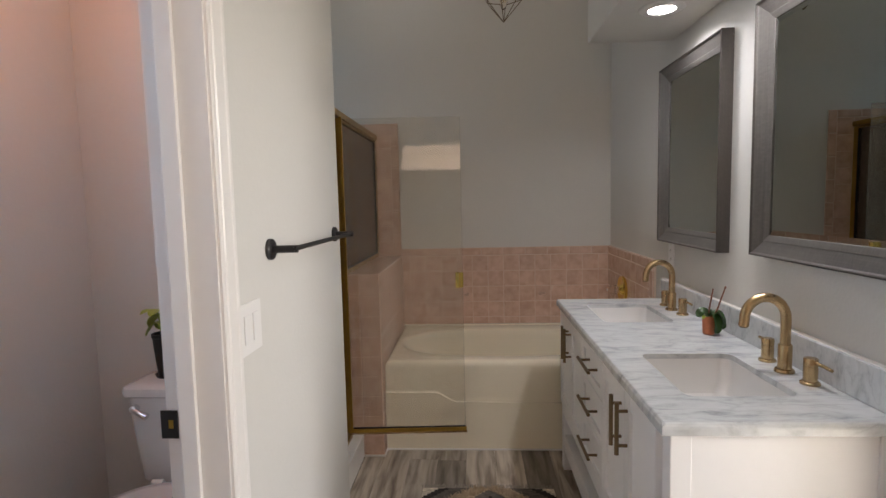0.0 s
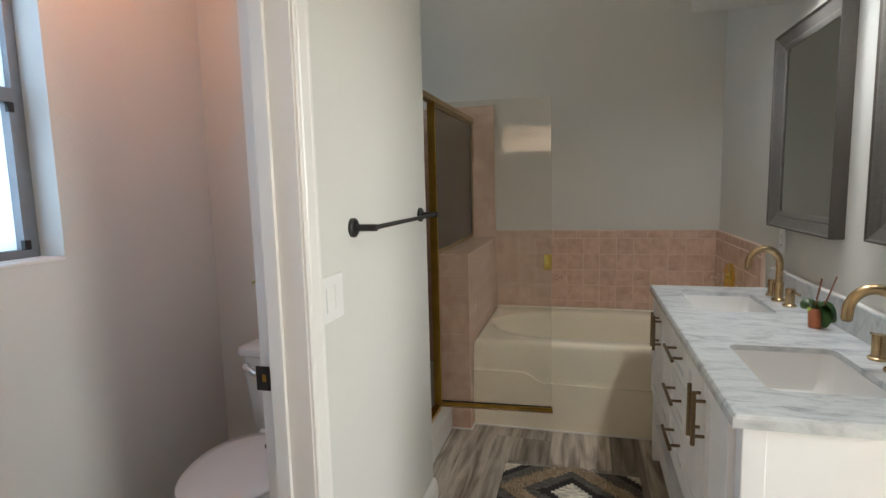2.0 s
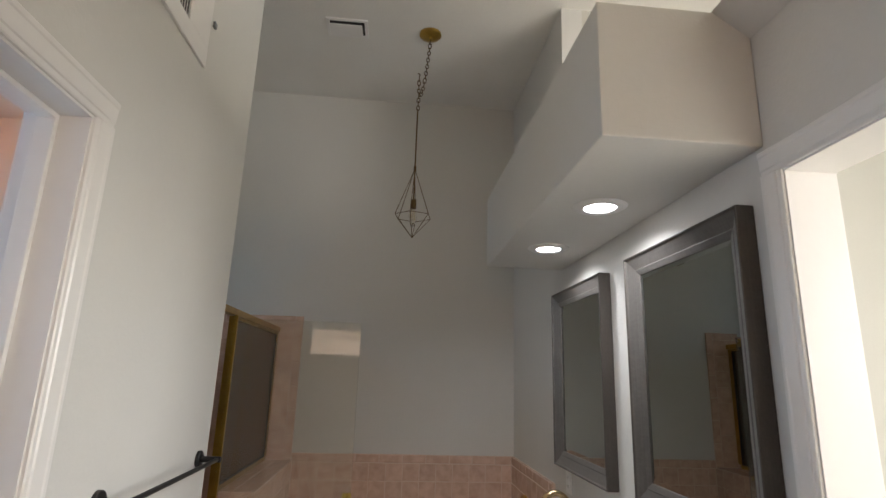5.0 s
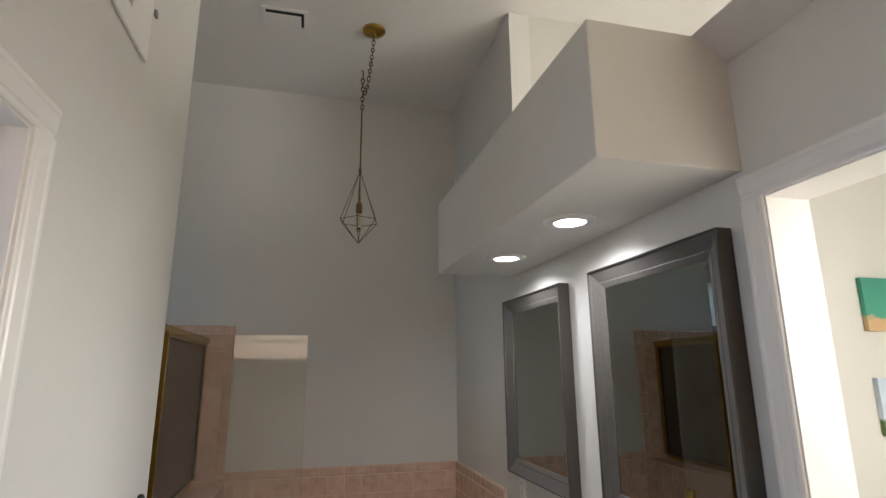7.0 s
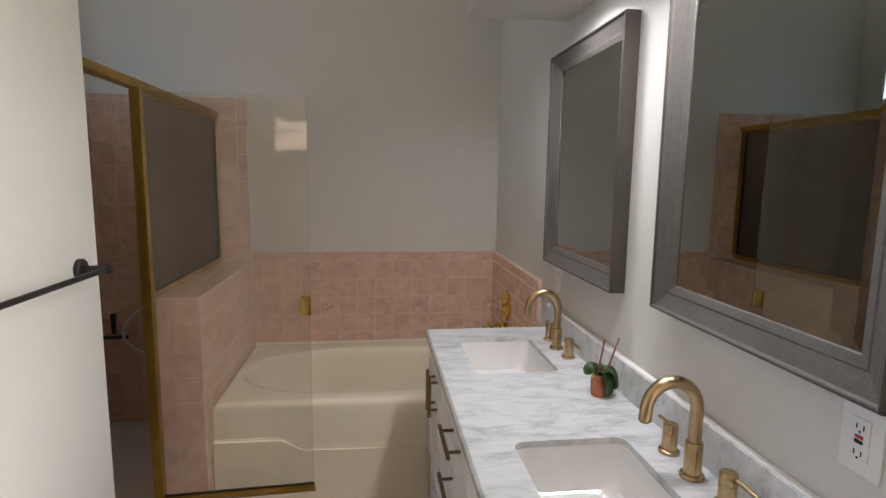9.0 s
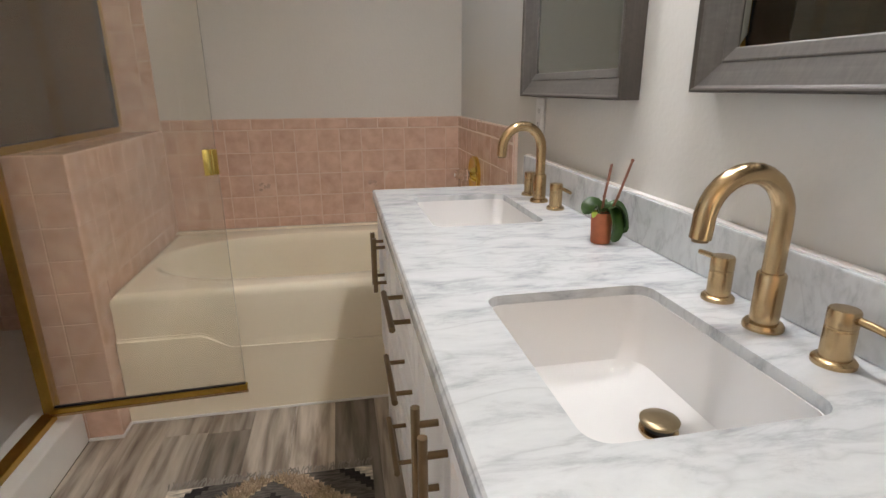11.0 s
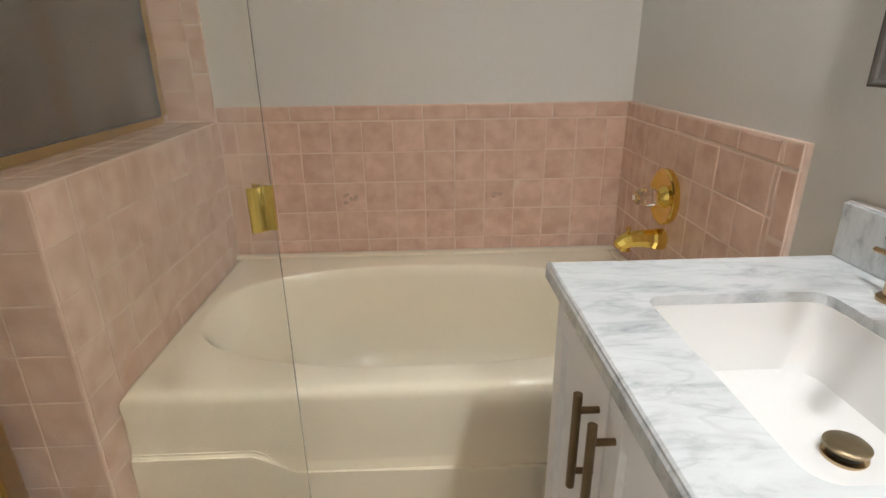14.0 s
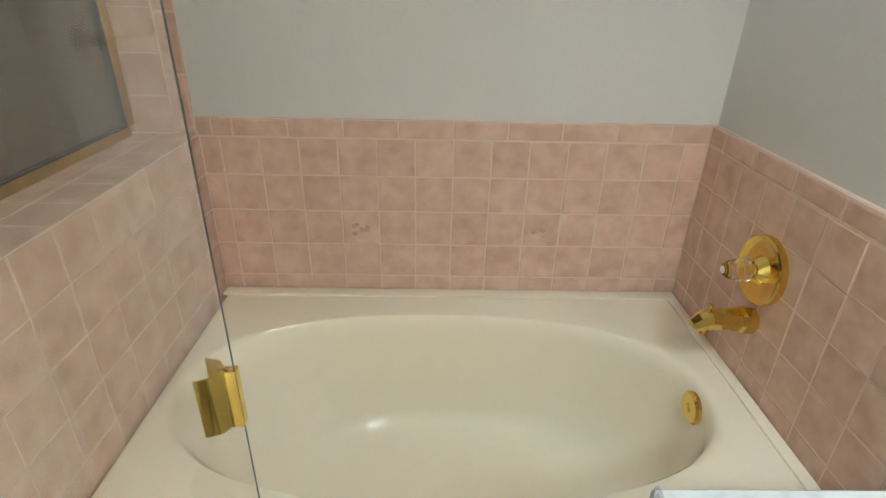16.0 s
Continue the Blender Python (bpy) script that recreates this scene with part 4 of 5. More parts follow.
# ---- shower ----
solid("wall_knee", block(bmesh.new(), (-0.664, 3.0236, 0), (-0.4536, 4.0014, 1.0084)), GROUT, "low pink-tiled wall between shower and bathtub", "wall", "structure")
GX = -0.632
enc = thing("shower_enclosure", (GX, 2.99, 0.14), "aged brass framed shower enclosure with tinted glass", "shower enclosure")
part("corner_post", block(bmesh.new(), (-0.018, -0.03, 0.0), (0.018, 0.012, 1.6895), 0.003), AGED, enc)
part("wall_post", block(bmesh.new(), (-0.016, -0.724, 0.0), (0.016, -0.69, 1.6895), 0.003), AGED, enc)
part("header_rail", block(bmesh.new(), (-0.022, -0.724, 1.690), (0.022, 1.012, 1.724), 0.004), AGED, enc)
part("threshold_rail", block(bmesh.new(), (-0.022, -0.69, -0.004), (0.022, -0.03, 0.020), 0.003), AGED, enc)
for lo, hi in (((-0.011, 0.0125, 0.871), (0.011, 0.980, 0.896)), ((-0.011, 0.968, 0.897), (0.011, 1.008, 1.6895)), ((-0.011, 0.0125, 1.676), (0.011, 0.968, 1.6895)), ((-0.011, 0.0125, 0.897), (0.011, 0.026, 1.676))):
    part("glazing_channel", block(bmesh.new(), lo, hi, 0.002), AGED, enc)
# Tinted clear glass; its opaque share adds brightness the dark shower behind lacks.
TINTED_PANE = bpy.data.materials.new("tinted_glass_brightened")
TINTED_PANE.use_nodes = True
on, ol = TINTED_PANE.node_tree.nodes, TINTED_PANE.node_tree.links
ob_b = on["Principled BSDF"]
ob_b.inputs["Base Color"].default_value, ob_b.inputs["Roughness"].default_value = (0.16, 0.135, 0.105, 1), 0.2
ob_t, ob_m = on.new("ShaderNodeBsdfTransparent"), on.new("ShaderNodeMixShader")
ob_t.inputs["Color"].default_value = (0.70, 0.67, 0.63, 1)
ob_m.inputs[0].default_value = 0.66
ol.new(ob_b.outputs[0], ob_m.inputs[1])
ol.new(ob_t.outputs[0], ob_m.inputs[2])
ol.new(ob_m.outputs[0], on["Material Output"].inputs[0])
part("fixed_pane", block(bmesh.new(), (-0.003, 0.024, 0.893), (0.003, 0.972, 1.68)), TINTED_PANE, enc, "tinted see-through glass, brightened in its colour")
for lo, hi in (((-0.0105, 0.026, 0.8962), (0.0105, 0.968, 0.8995)), ((-0.0105, 0.9645, 0.9), (0.0105, 0.9678, 1.6755)), ((-0.0105, 0.0262, 0.9), (0.0105, 0.0292, 1.6755))):
    part("gasket", block(bmesh.new(), lo, hi), BLACK, enc, "thin black glazing gasket")

sd = thing("shower_door", (GX + 0.02, 2.940, 0.16), "clear glass shower door standing open before the tub", "shower door")
sd.rotation_euler = (0, 0, radians(3.2))
dp = part("pane", block(bmesh.new(), (0.0, -0.0014, 0.028), (0.611, 0.0014, 1.66)), DOOR_GLASS, sd, "clear glass pane")
dp.visible_shadow = False
part("pane_edge", block(bmesh.new(), (0.6112, -0.0015, 0.028), (0.6118, 0.0015, 1.66)), material("glass_edge", (0.055, 0.06, 0.052), 0.3), sd, "dark green glass edge")
part("hinge_stile", block(bmesh.new(), (-0.004, -0.010, 0.0), (0.012, 0.010, 1.67), 0.002), AGED, sd)
part("bottom_rail", block(bmesh.new(), (0.0, -0.011, 0.012), (0.618, 0.011, 0.032), 0.003), AGED, sd, "aged brass bottom rail")
part("sweep_seal", block(bmesh.new(), (0.012, -0.006, 0.0322), (0.612, 0.006, 0.0375), 0.001), BLACK, sd, "thin black seal along the rail")
part("drip_strip", block(bmesh.new(), (0.0, -0.014, 0.004), (0.620, -0.004, 0.014), 0.002), BRONZE, sd)
for s in (-1, 1):
    outline = [(0.606, 0.002), (0.606, 0.005), (0.600, 0.006), (0.597, 0.009), (0.594, 0.014), (0.590, 0.017), (0.583, 0.019), (0.579, 0.0205), (0.575, 0.0215), (0.574, 0.020),
               (0.578, 0.0185), (0.582, 0.017), (0.588, 0.0145), (0.591, 0.011), (0.592, 0.002)]
    part("handle", prism(bmesh.new(), [(u, s * d) for u, d in outline], "z", 0.783, 0.862), BRASS, sd, "polished brass bent finger pull", smooth=True)
part("edge_clip", block(bmesh.new(), (0.602, -0.0062, 0.783), (0.6145, 0.0062, 0.862), 0.0008), BRASS, sd)

CURB = material("white_curb", (0.76, 0.74, 0.70), 0.3, vary=0.03, scale=6)
solid("shower_curb", block(bmesh.new(), (-0.72, 2.279, 0), (-0.56, 3.014, 0.135), 0.006), CURB, "white shower curb under the glass door", "shower curb", "structure")
solid("shower_pan", block(bmesh.new(), (-1.418, 2.266, 0), (-0.668, 3.998, 0.045), 0.01), CURB, "white shower floor pan", "shower pan", "structure")
sq = thing("squeegee", (-1.235, 3.994, 0.56), "black squeegee hanging on the pink shower tile", "squeegee")
part("handle", tube(bmesh.new(), [(0, -0.02, 0.03), (0, -0.02, 0.09), (0, -0.022, 0.15)], [0.011, 0.013, 0.014], 14), BLACK, sq, smooth=True)
part("blade", block(bmesh.new(), (-0.075, -0.03, 0.0), (0.075, -0.012, 0.018), 0.003), BLACK, sq)
part("hook", block(bmesh.new(), (-0.012, -0.012, 0.12), (0.012, 0.0, 0.15), 0.002), BLACK, sq)
hs = thing("shower_hose", (-1.14, 3.985, 0.4), "white loop of shower hose on the tile", "shower hose")
part("hose", tube(bmesh.new(), [(0.10, -0.02, 0.36), (0.05, -0.03, 0.33), (0.0, -0.04, 0.28), (-0.035, -0.04, 0.215), (-0.03, -0.04, 0.16), (0.02, -0.04, 0.11), (0.10, -0.03, 0.06)], 0.009, 10), PORCELAIN, hs, smooth=True)
part("elbow", rod(bmesh.new(), (0.10, 0.008, 0.365), (0.10, -0.03, 0.36), 0.014, 14), CHROME, hs, smooth=True)


# ---- toilet room ----
def toilet():
    t = thing("toilet", (-0.985, 2.185, 0), "white two-piece porcelain toilet with closed lid", "toilet")
    tank = bmesh.new()
    rings = []
    for hx, y0, y1, z in ((0.165, -0.165, -0.01, 0.395), (0.178, -0.175, -0.01, 0.41), (0.192, -0.182, -0.008, 0.55), (0.205, -0.188, -0.006, 0.715), (0.205, -0.188, -0.006, 0.722)):
        rings.append([tank.verts.new((x, y, z)) for x, y in round_rect(0, (y0 + y1) / 2, hx, (y1 - y0) / 2, 0.035)])
    for p, q in zip(rings, rings[1:]):
        for i in range(len(p)):
            tank.faces.new((p[i], p[(i + 1) % len(p)], q[(i + 1) % len(p)], q[i]))
    tank.faces.new(rings[0][::-1])
    tank.faces.new(rings[-1])
    part("tank", tank, PORCELAIN, t, smooth=True)
    lid, rings = bmesh.new(), []
    for g, z in ((0.006, 0.7225), (0.012, 0.727), (0.014, 0.742), (0.010, 0.755), (-0.004, 0.763), (-0.03, 0.766)):
        rings.append([lid.verts.new((x, y, z)) for x, y in round_rect(0, -0.098, 0.207 + g, 0.092 + g * 0.9, 0.04)])
    for p, q in zip(rings, rings[1:]):
        for i in range(len(p)):
            lid.faces.new((p[i], p[(i + 1) % len(p)], q[(i + 1) % len(p)], q[i]))
    lid.faces.new(rings[0][::-1])
    lid.faces.new(rings[-1])
    part("tank_lid", lid, PORCELAIN, t, smooth=True)
    def egg(f, n=40):
        pts = []
        for i in range(n):
            a = 2 * math.pi * i / n
            x, y = superellipse(0.198 * f, 0.262 * f, 2.2, a)
            if y > 0:
                y *= 0.85
            pts.append((x * (1 - 0.10 * max(0, -y) / 0.262), -0.455 + y))
        return pts
    def stack(levels):
        bm, rr = bmesh.new(), []
        for f, z, sy in levels:
            rr.append([bm.verts.new((x, y + sy, z)) for x, y in egg(f)])
        for p, q in zip(rr, rr[1:]):
            for i in range(len(p)):
                bm.faces.new((p[i], p[(i + 1) % len(p)], q[(i + 1) % len(p)], q[i]))
        bm.faces.new(rr[0][::-1])
        bm.faces.new(rr[-1])
        return bm
    part("bowl", stack([(0.62, 0.0, 0.10), (0.60, 0.06, 0.10), (0.58, 0.14, 0.09), (0.70, 0.24, 0.06), (0.92, 0.33, 0.01), (0.98, 0.365, 0.0), (0.98, 0.392, 0.0)]), PORCELAIN, t, smooth=True)
    part("seat", stack([(0.99, 0.394, 0), (1.01, 0.398, 0), (1.01, 0.408, 0), (0.99, 0.413, 0)]), PORCELAIN, t, smooth=True)
    part("seat_lid", stack([(1.0, 0.415, 0), (1.02, 0.419, 0), (1.02, 0.428, 0), (0.98, 0.436, 0), (0.80, 0.441, 0), (0.3, 0.443, 0)]), PORCELAIN, t, "closed white lid", smooth=True)
    part("mount", block(bmesh.new(), (-0.10, -0.24, 0.33), (0.10, -0.03, 0.396), 0.02), PORCELAIN, t, smooth=True)
    for s in (-1, 1):
        part("hinge", rod(bmesh.new(), (s * 0.075 - 0.02, -0.232, 0.432), (s * 0.075 + 0.02, -0.232, 0.432), 0.011, 14), PORCELAIN, t, smooth=True)
    lever = bmesh.new()
    rod(lever, (-0.165, -0.187, 0.684), (-0.165, -0.206, 0.684), 0.014, 16)
    tube(lever, [(-0.168, -0.206, 0.685), (-0.145, -0.210, 0.676), (-0.112, -0.212, 0.660)], [0.008, 0.010, 0.013], 12)
    part("flush_lever", lever, CHROME, t, "chrome flush lever", smooth=True)
    return t


toilet()


def leaf(bm, base, tip, width, droop=0.0, curl=0.2):
    """A pointed leaf blade, folded a little along its rib, with thickness."""
    base, tip = Vector(base), Vector(tip)
    d = tip - base
    side = d.cross(Vector((0, 0, 1)))
    side = side.normalized() if side.length > 1e-4 else Vector((1, 0, 0))
    nrm = side.cross(d).normalized()
    rows, n = [], 7
    for i in range(n + 1):
        f = i / n
        w = width * math.sin(math.pi * min(1, f * 0.94 + 0.05)) ** 0.55
        c = base + d * f + Vector((0, 0, -droop * f * f)) + nrm * 0.0
        rows.append([c - side * w + nrm * w * curl, c, c + side * w + nrm * w * curl])
    top = [[bm.verts.new(p + nrm * 0.0008) for p in r] for r in rows]
    bot = [[bm.verts.new(p - nrm * 0.0008) for p in r] for r in rows]
    for g, flip in ((top, False), (bot, True)):
        for a, b in zip(g, g[1:]):
            for k in (0, 1):
                f = (a[k], a[k + 1], b[k + 1], b[k])
                bm.faces.new(f[::-1] if flip else f)
    for i in range(n):
        for k in (0, 2):
            bm.faces.new((top[i][k], top[i + 1][k], bot[i + 1][k], bot[i][k]))


tp = thing("potted_plant", (-1.088, 2.10, 0.766), "small yellow-green plant in a black pot on the tank", "potted plant")
part("pot", turned(bmesh.new(), [(0.030, 0.008), (0.036, 0.06), (0.043, 0.15), (0.046, 0.152), (0.046, 0.164), (0.040, 0.164), (0.036, 0.15)], seg=26), BLACK, tp, smooth=True)
part("saucer", turned(bmesh.new(), [(0.034, 0.0005), (0.042, 0.012), (0.040, 0.013), (0.031, 0.007)], seg=26), BLACK, tp, smooth=True)
part("soil", turned(bmesh.new(), [(0.037, 0.148), (0.037, 0.155), (0.001, 0.158)], seg=20), SOIL, tp)
rng = random.Random(4)
for i in range(11):
    a, l = i * 2.4, rng.uniform(0.06, 0.10)
    z = rng.uniform(0.20, 0.27)
    bm = bmesh.new()
    stem_tip = (0.025 * math.cos(a), 0.025 * math.sin(a), z)
    tube(bm, [(0.006 * math.cos(a), 0.006 * math.sin(a), 0.155), stem_tip], 0.0022, 6)
    leaf(bm, stem_tip, (l * math.cos(a), l * math.sin(a), z + rng.uniform(-0.05, 0.03)), 0.021, 0.02)
    part("leaf", bm, LIME, tp, smooth=True)

ph = thing("paper_holder", (-0.581, 1.42, 0.72), "black toilet paper holder arm on the wall", "paper holder")
part("rosette", turned(bmesh.new(), [(0.022, 0.0), (0.022, -0.008), (0.003, -0.009)], (0, 0, 0), "X", 20), BLACK, ph, smooth=True)
part("arm", tube(bmesh.new(), [(-0.006, 0, 0), (-0.05, 0, 0), (-0.058, -0.008, 0), (-0.058, -0.07, 0)], 0.007, 12), BLACK, ph, smooth=True)


# ---- things on the counter ----
orch = thing("potted_orchid", (0.922, 2.214, 0.8805), "small orchid with bare stems in a terracotta pot", "potted plant")
part("pot", turned(bmesh.new(), [(0.0190, 0), (0.0205, 0.003), (0.0222, 0.040), (0.0236, 0.064), (0.0240, 0.066), (0.0228, 0.067), (0.0212, 0.060)], seg=28), TERRACOTTA, orch, smooth=True)
part("soil", turned(bmesh.new(), [(0.0212, 0.056), (0.0212, 0.061), (0.002, 0.065)], seg=20), SOIL, orch)


def drooping_leaf(path, widths, flat):
    """A fleshy leaf along a path of points, curved over its length; flat: the way its face looks at the base."""
    bm, rows, n = bmesh.new(), [], 12
    pts = [Vector(p) for p in path]
    for i in range(n + 1):
        f = i / n * (len(pts) - 1)
        k = min(int(f), len(pts) - 2)
        p0, p1, p2, p3 = pts[max(k - 1, 0)], pts[k], pts[k + 1], pts[min(k + 2, len(pts) - 1)]
        u = f - k
        c = 0.5 * ((2 * p1) + (p2 - p0) * u + (2 * p0 - 5 * p1 + 4 * p2 - p3) * u * u + (3 * p1 - p0 - 3 * p2 + p3) * u ** 3)
        d = 0.5 * ((p2 - p0) + 2 * (2 * p0 - 5 * p1 + 4 * p2 - p3) * u + 3 * (3 * p1 - p0 - 3 * p2 + p3) * u * u)
        g = i / n
        w = widths * (math.sin(math.pi * min(1.0, 0.12 + 0.86 * g)) ** 0.6)
        side = d.cross(Vector(flat)).normalized()
        nrm = side.cross(d).normalized()
        rows.append([(c + side * w * q + nrm * w * 0.35 * (abs(q) ** 1.5), nrm) for q in (-1, -0.55, 0, 0.55, 1)])
    top = [[bm.verts.new(p + q * 0.0009) for p, q in r] for r in rows]
    low = [[bm.verts.new(p - q * 0.0009) for p, q in r] for r in rows]
    for grid in (top, low):
        for r, q in zip(grid, grid[1:]):
            for k in range(4):
                bm.faces.new((r[k], r[k + 1], q[k + 1], q[k]))
    for i in range(n):
        for k in (0, 4):
            bm.faces.new((top[i][k], top[i + 1][k], low[i + 1][k], low[i][k]))
    return bm


for path, w, flat in (([(0.002, -0.004, 0.068), (0.010, -0.018, 0.076), (0.015, -0.029, 0.058), (0.016, -0.032, 0.030), (0.013, -0.031, 0.008)], 0.021, (0.2, -0.4, 1)),
                      ([(0.008, -0.003, 0.068), (0.024, -0.010, 0.080), (0.037, -0.015, 0.064), (0.042, -0.017, 0.040), (0.039, -0.017, 0.022)], 0.024, (0.4, -0.3, 1)),
                      ([(-0.002, 0.004, 0.066), (-0.012, 0.006, 0.082), (-0.024, 0.006, 0.082), (-0.031, 0.006, 0.070), (-0.031, 0.005, 0.062)], 0.018, (-0.2, -0.4, 1)),
                      ([(0.002, 0.008, 0.066), (0.004, 0.018, 0.082), (0.004, 0.030, 0.080), (0.004, 0.036, 0.066)], 0.014, (0, 0.3, 1))):
    part("leaf", drooping_leaf(path, w, flat), GREEN, orch, smooth=True)
part("dry_leaf", drooping_leaf([(-0.014, -0.006, 0.066), (-0.022, -0.010, 0.068), (-0.027, -0.011, 0.058)], 0.006, (0, -0.5, 1)), LIME, orch, "yellowed dry leaf", smooth=True)
for pts in ([(-0.002, 0.0, 0.062), (0.002, 0.002, 0.10), (0.009, 0.004, 0.135), (0.014, 0.004, 0.168)], [(0.014, -0.004, 0.062), (0.028, -0.008, 0.10), (0.050, -0.014, 0.176)]):
    bm = bmesh.new()
    tube(bm, pts, 0.0028, 8)
    for f in pts[1:3]:
        bmesh.ops.create_icosphere(bm, subdivisions=1, radius=0.0042, matrix=Matrix.Translation(f))
    part("stem", bm, STEM, orch, smooth=True)


# ---- pictures in the next room ----
def canvas(x0, x1, z0, z1, label, low, high):
    t = thing("canvas_picture", ((x0 + x1) / 2, 2.8, (z0 + z1) / 2), label, "picture", "pictures on the next room wall")
    hx, hz = (x1 - x0) / 2, (z1 - z0) / 2
    m = bpy.data.materials.new("painted_canvas")
    m.use_nodes = True
    n, l = m.node_tree.nodes, m.node_tree.links
    tex, nz, sep = n.new("ShaderNodeTexCoord"), n.new("ShaderNodeTexNoise"), n.new("ShaderNodeSeparateXYZ")
    nz.inputs["Scale"].default_value, nz.inputs["Detail"].default_value = 9, 6
    l.new(tex.outputs["Object"], nz.inputs["Vector"])
    l.new(tex.outputs["Object"], sep.inputs[0])
    ma = n.new("ShaderNodeMath")
    ma.operation = "MULTIPLY_ADD"
    l.new(nz.outputs["Fac"], ma.inputs[0])
    ma.inputs[1].default_value = 0.18
    l.new(sep.outputs["Z"], ma.inputs[2])
    mr = n.new("ShaderNodeMapRange")
    mr.inputs["From Min"].default_value, mr.inputs["From Max"].default_value = -hz + 0.09, hz + 0.09
    l.new(ma.outputs[0], mr.inputs["Value"])
    r = ramp_of(n, [(0.0, low), (0.20, low), (0.27, high), (1.0, tuple(c * 0.8 for c in high))])
    l.new(mr.outputs[0], [q for q in n if q.type == "VALTORGB"][0].inputs["Fac"])
    l.new([q for q in n if q.type == "VALTORGB"][0].outputs["Color"], n["Principled BSDF"].inputs["Base Color"])
    part("canvas", block(bmesh.new(), (-hx, -0.03, -hz), (hx, -0.0005, hz), 0.002), m, t)
    return t


canvas(3.20, 3.62, 1.86, 2.18, "green and sand painted canvas on the cream wall", (0.50, 0.32, 0.16), (0.05, 0.28, 0.19))
canvas(3.19, 3.60, 1.27, 1.59, "pale sky over dark bushes painted on canvas", (0.08, 0.13, 0.04), (0.55, 0.62, 0.72))


# ---- rug ----
def rug_material():
    m = bpy.data.materials.new("woven_rug")
    m.use_nodes = True
    n, l = m.node_tree.nodes, m.node_tree.links
    b = n["Principled BSDF"]
    b.inputs["Roughness"].default_value = 0.95
    tex, sep = n.new("ShaderNodeTexCoord"), n.new("ShaderNodeSeparateXYZ")
    l.new(tex.outputs["Object"], sep.inputs[0])
    def op(kind, a, c=None):
        q = n.new("ShaderNodeMath")
        q.operation = kind
        for i, v in enumerate((a, c)):
            if v is None:
                continue
            if isinstance(v, (int, float)):
                q.inputs[i].default_value = v
            else:
                l.new(v, q.inputs[i])
        return q.outputs[0]
    gx = op("MULTIPLY", op("FLOOR", op("MULTIPLY", sep.outputs["X"], 62)), 1 / 62)
    gy = op("MULTIPLY", op("FLOOR", op("MULTIPLY", sep.outputs["Y"], 62)), 1 / 62)
    per = op("PINGPONG", op("ADD", gy, 1.52), 0.38)
    d = op("ADD", op("MULTIPLY", op("ABSOLUTE", gx), 1 / 0.33), op("MULTIPLY", per, 1 / 0.30))
    ramp_of(n, [(0.0, (0.62, 0.57, 0.48)), (0.135, (0.022, 0.018, 0.017)), (0.22, (0.105, 0.093, 0.08)), (0.335, (0.46, 0.36, 0.25)), (0.475, (0.105, 0.093, 0.08)), (0.62, (0.022, 0.018, 0.017)), (0.69, (0.60, 0.54, 0.45))])
    node = [q for q in n if q.type == "VALTORGB"][0]
    node.color_ramp.interpolation = "CONSTANT"
    l.new(op("MULTIPLY", d, 0.5), node.inputs["Fac"])
    mp, nz = n.new("ShaderNodeMapping"), n.new("ShaderNodeTexNoise")
    mp.inputs["Scale"].default_value = (30, 160, 30)
    l.new(tex.outputs["Object"], mp.inputs["Vector"])
    l.new(mp.outputs[0], nz.inputs["Vector"])
    nz.inputs["Scale"].default_value, nz.inputs["Detail"].default_value = 1.0, 4
    mr = n.new("ShaderNodeMapRange")
    mr.inputs["From Min"].default_value, mr.inputs["From Max"].default_value, mr.inputs["To Min"].default_value, mr.inputs["To Max"].default_value = 0.3, 0.7, 0.45, 1.6
    l.new(nz.outputs["Fac"], mr.inputs["Value"])
    sc = n.new("ShaderNodeVectorMath")
    sc.operation = "SCALE"
    l.new(node.outputs["Color"], sc.inputs[0])
    l.new(mr.outputs[0], sc.inputs["Scale"])
    l.new(sc.outputs[0], b.inputs["Base Color"])
    bp = n.new("ShaderNodeBump")
    bp.inputs["Strength"].default_value, bp.inputs["Distance"].default_value = 0.7, 0.004
    l.new(nz.outputs["Fac"], bp.inputs["Height"])
    l.new(bp.outputs[0], b.inputs["Normal"])
    return m


rug = thing("rug", (0.108, 2.47, 0.0), "fringed woven rug in cream, tan, grey and black diamonds", "rug")
RX, RY0, RY1 = 0.315, -0.98, 0.215
part("weave", block(bmesh.new(), (-RX, RY0, 0.0005), (RX, RY1, 0.010), 0.003), rug_material(), rug)
TUFT = material("tan_wool", (0.50, 0.39, 0.265), 0.95, vary=0.3, scale=60)
rng = random.Random(9)
verts, faces = [], []
for i in range(15000):
    gx, gy = rng.uniform(-RX, RX), rng.uniform(RY0, RY1)
    f = ((gy + 1.52) % 0.76)
    per = f if f < 0.38 else 0.76 - f
    d = (abs(gx) / 0.33 + per / 0.30) * 0.5
    if 0.335 < d < 0.475:
        a, h = rng.uniform(0, 6.28), rng.uniform(0.012, 0.028)
        dx, dy = 0.004 * math.cos(a), 0.004 * math.sin(a)
        lx, ly = rng.uniform(-0.014, 0.014), rng.uniform(-0.014, 0.014)
        k = len(verts)
        verts += [(gx - dx, gy - dy, 0.009), (gx + dx, gy + dy, 0.009), (gx + dy * 0.7, gy - dx * 0.7, 0.009), (gx + lx, gy + ly, 0.009 + h)]
        faces += [(k, k + 1, k + 3), (k + 1, k + 2, k + 3), (k + 2, k, k + 3)]
me = bpy.data.meshes.new("shag")
me.from_pydata(verts, [], faces)
me.materials.append(TUFT)
sh = new("shag", me)
sh.parent = rug
tagged(sh, "tan shaggy wool bands", kind="stuff")
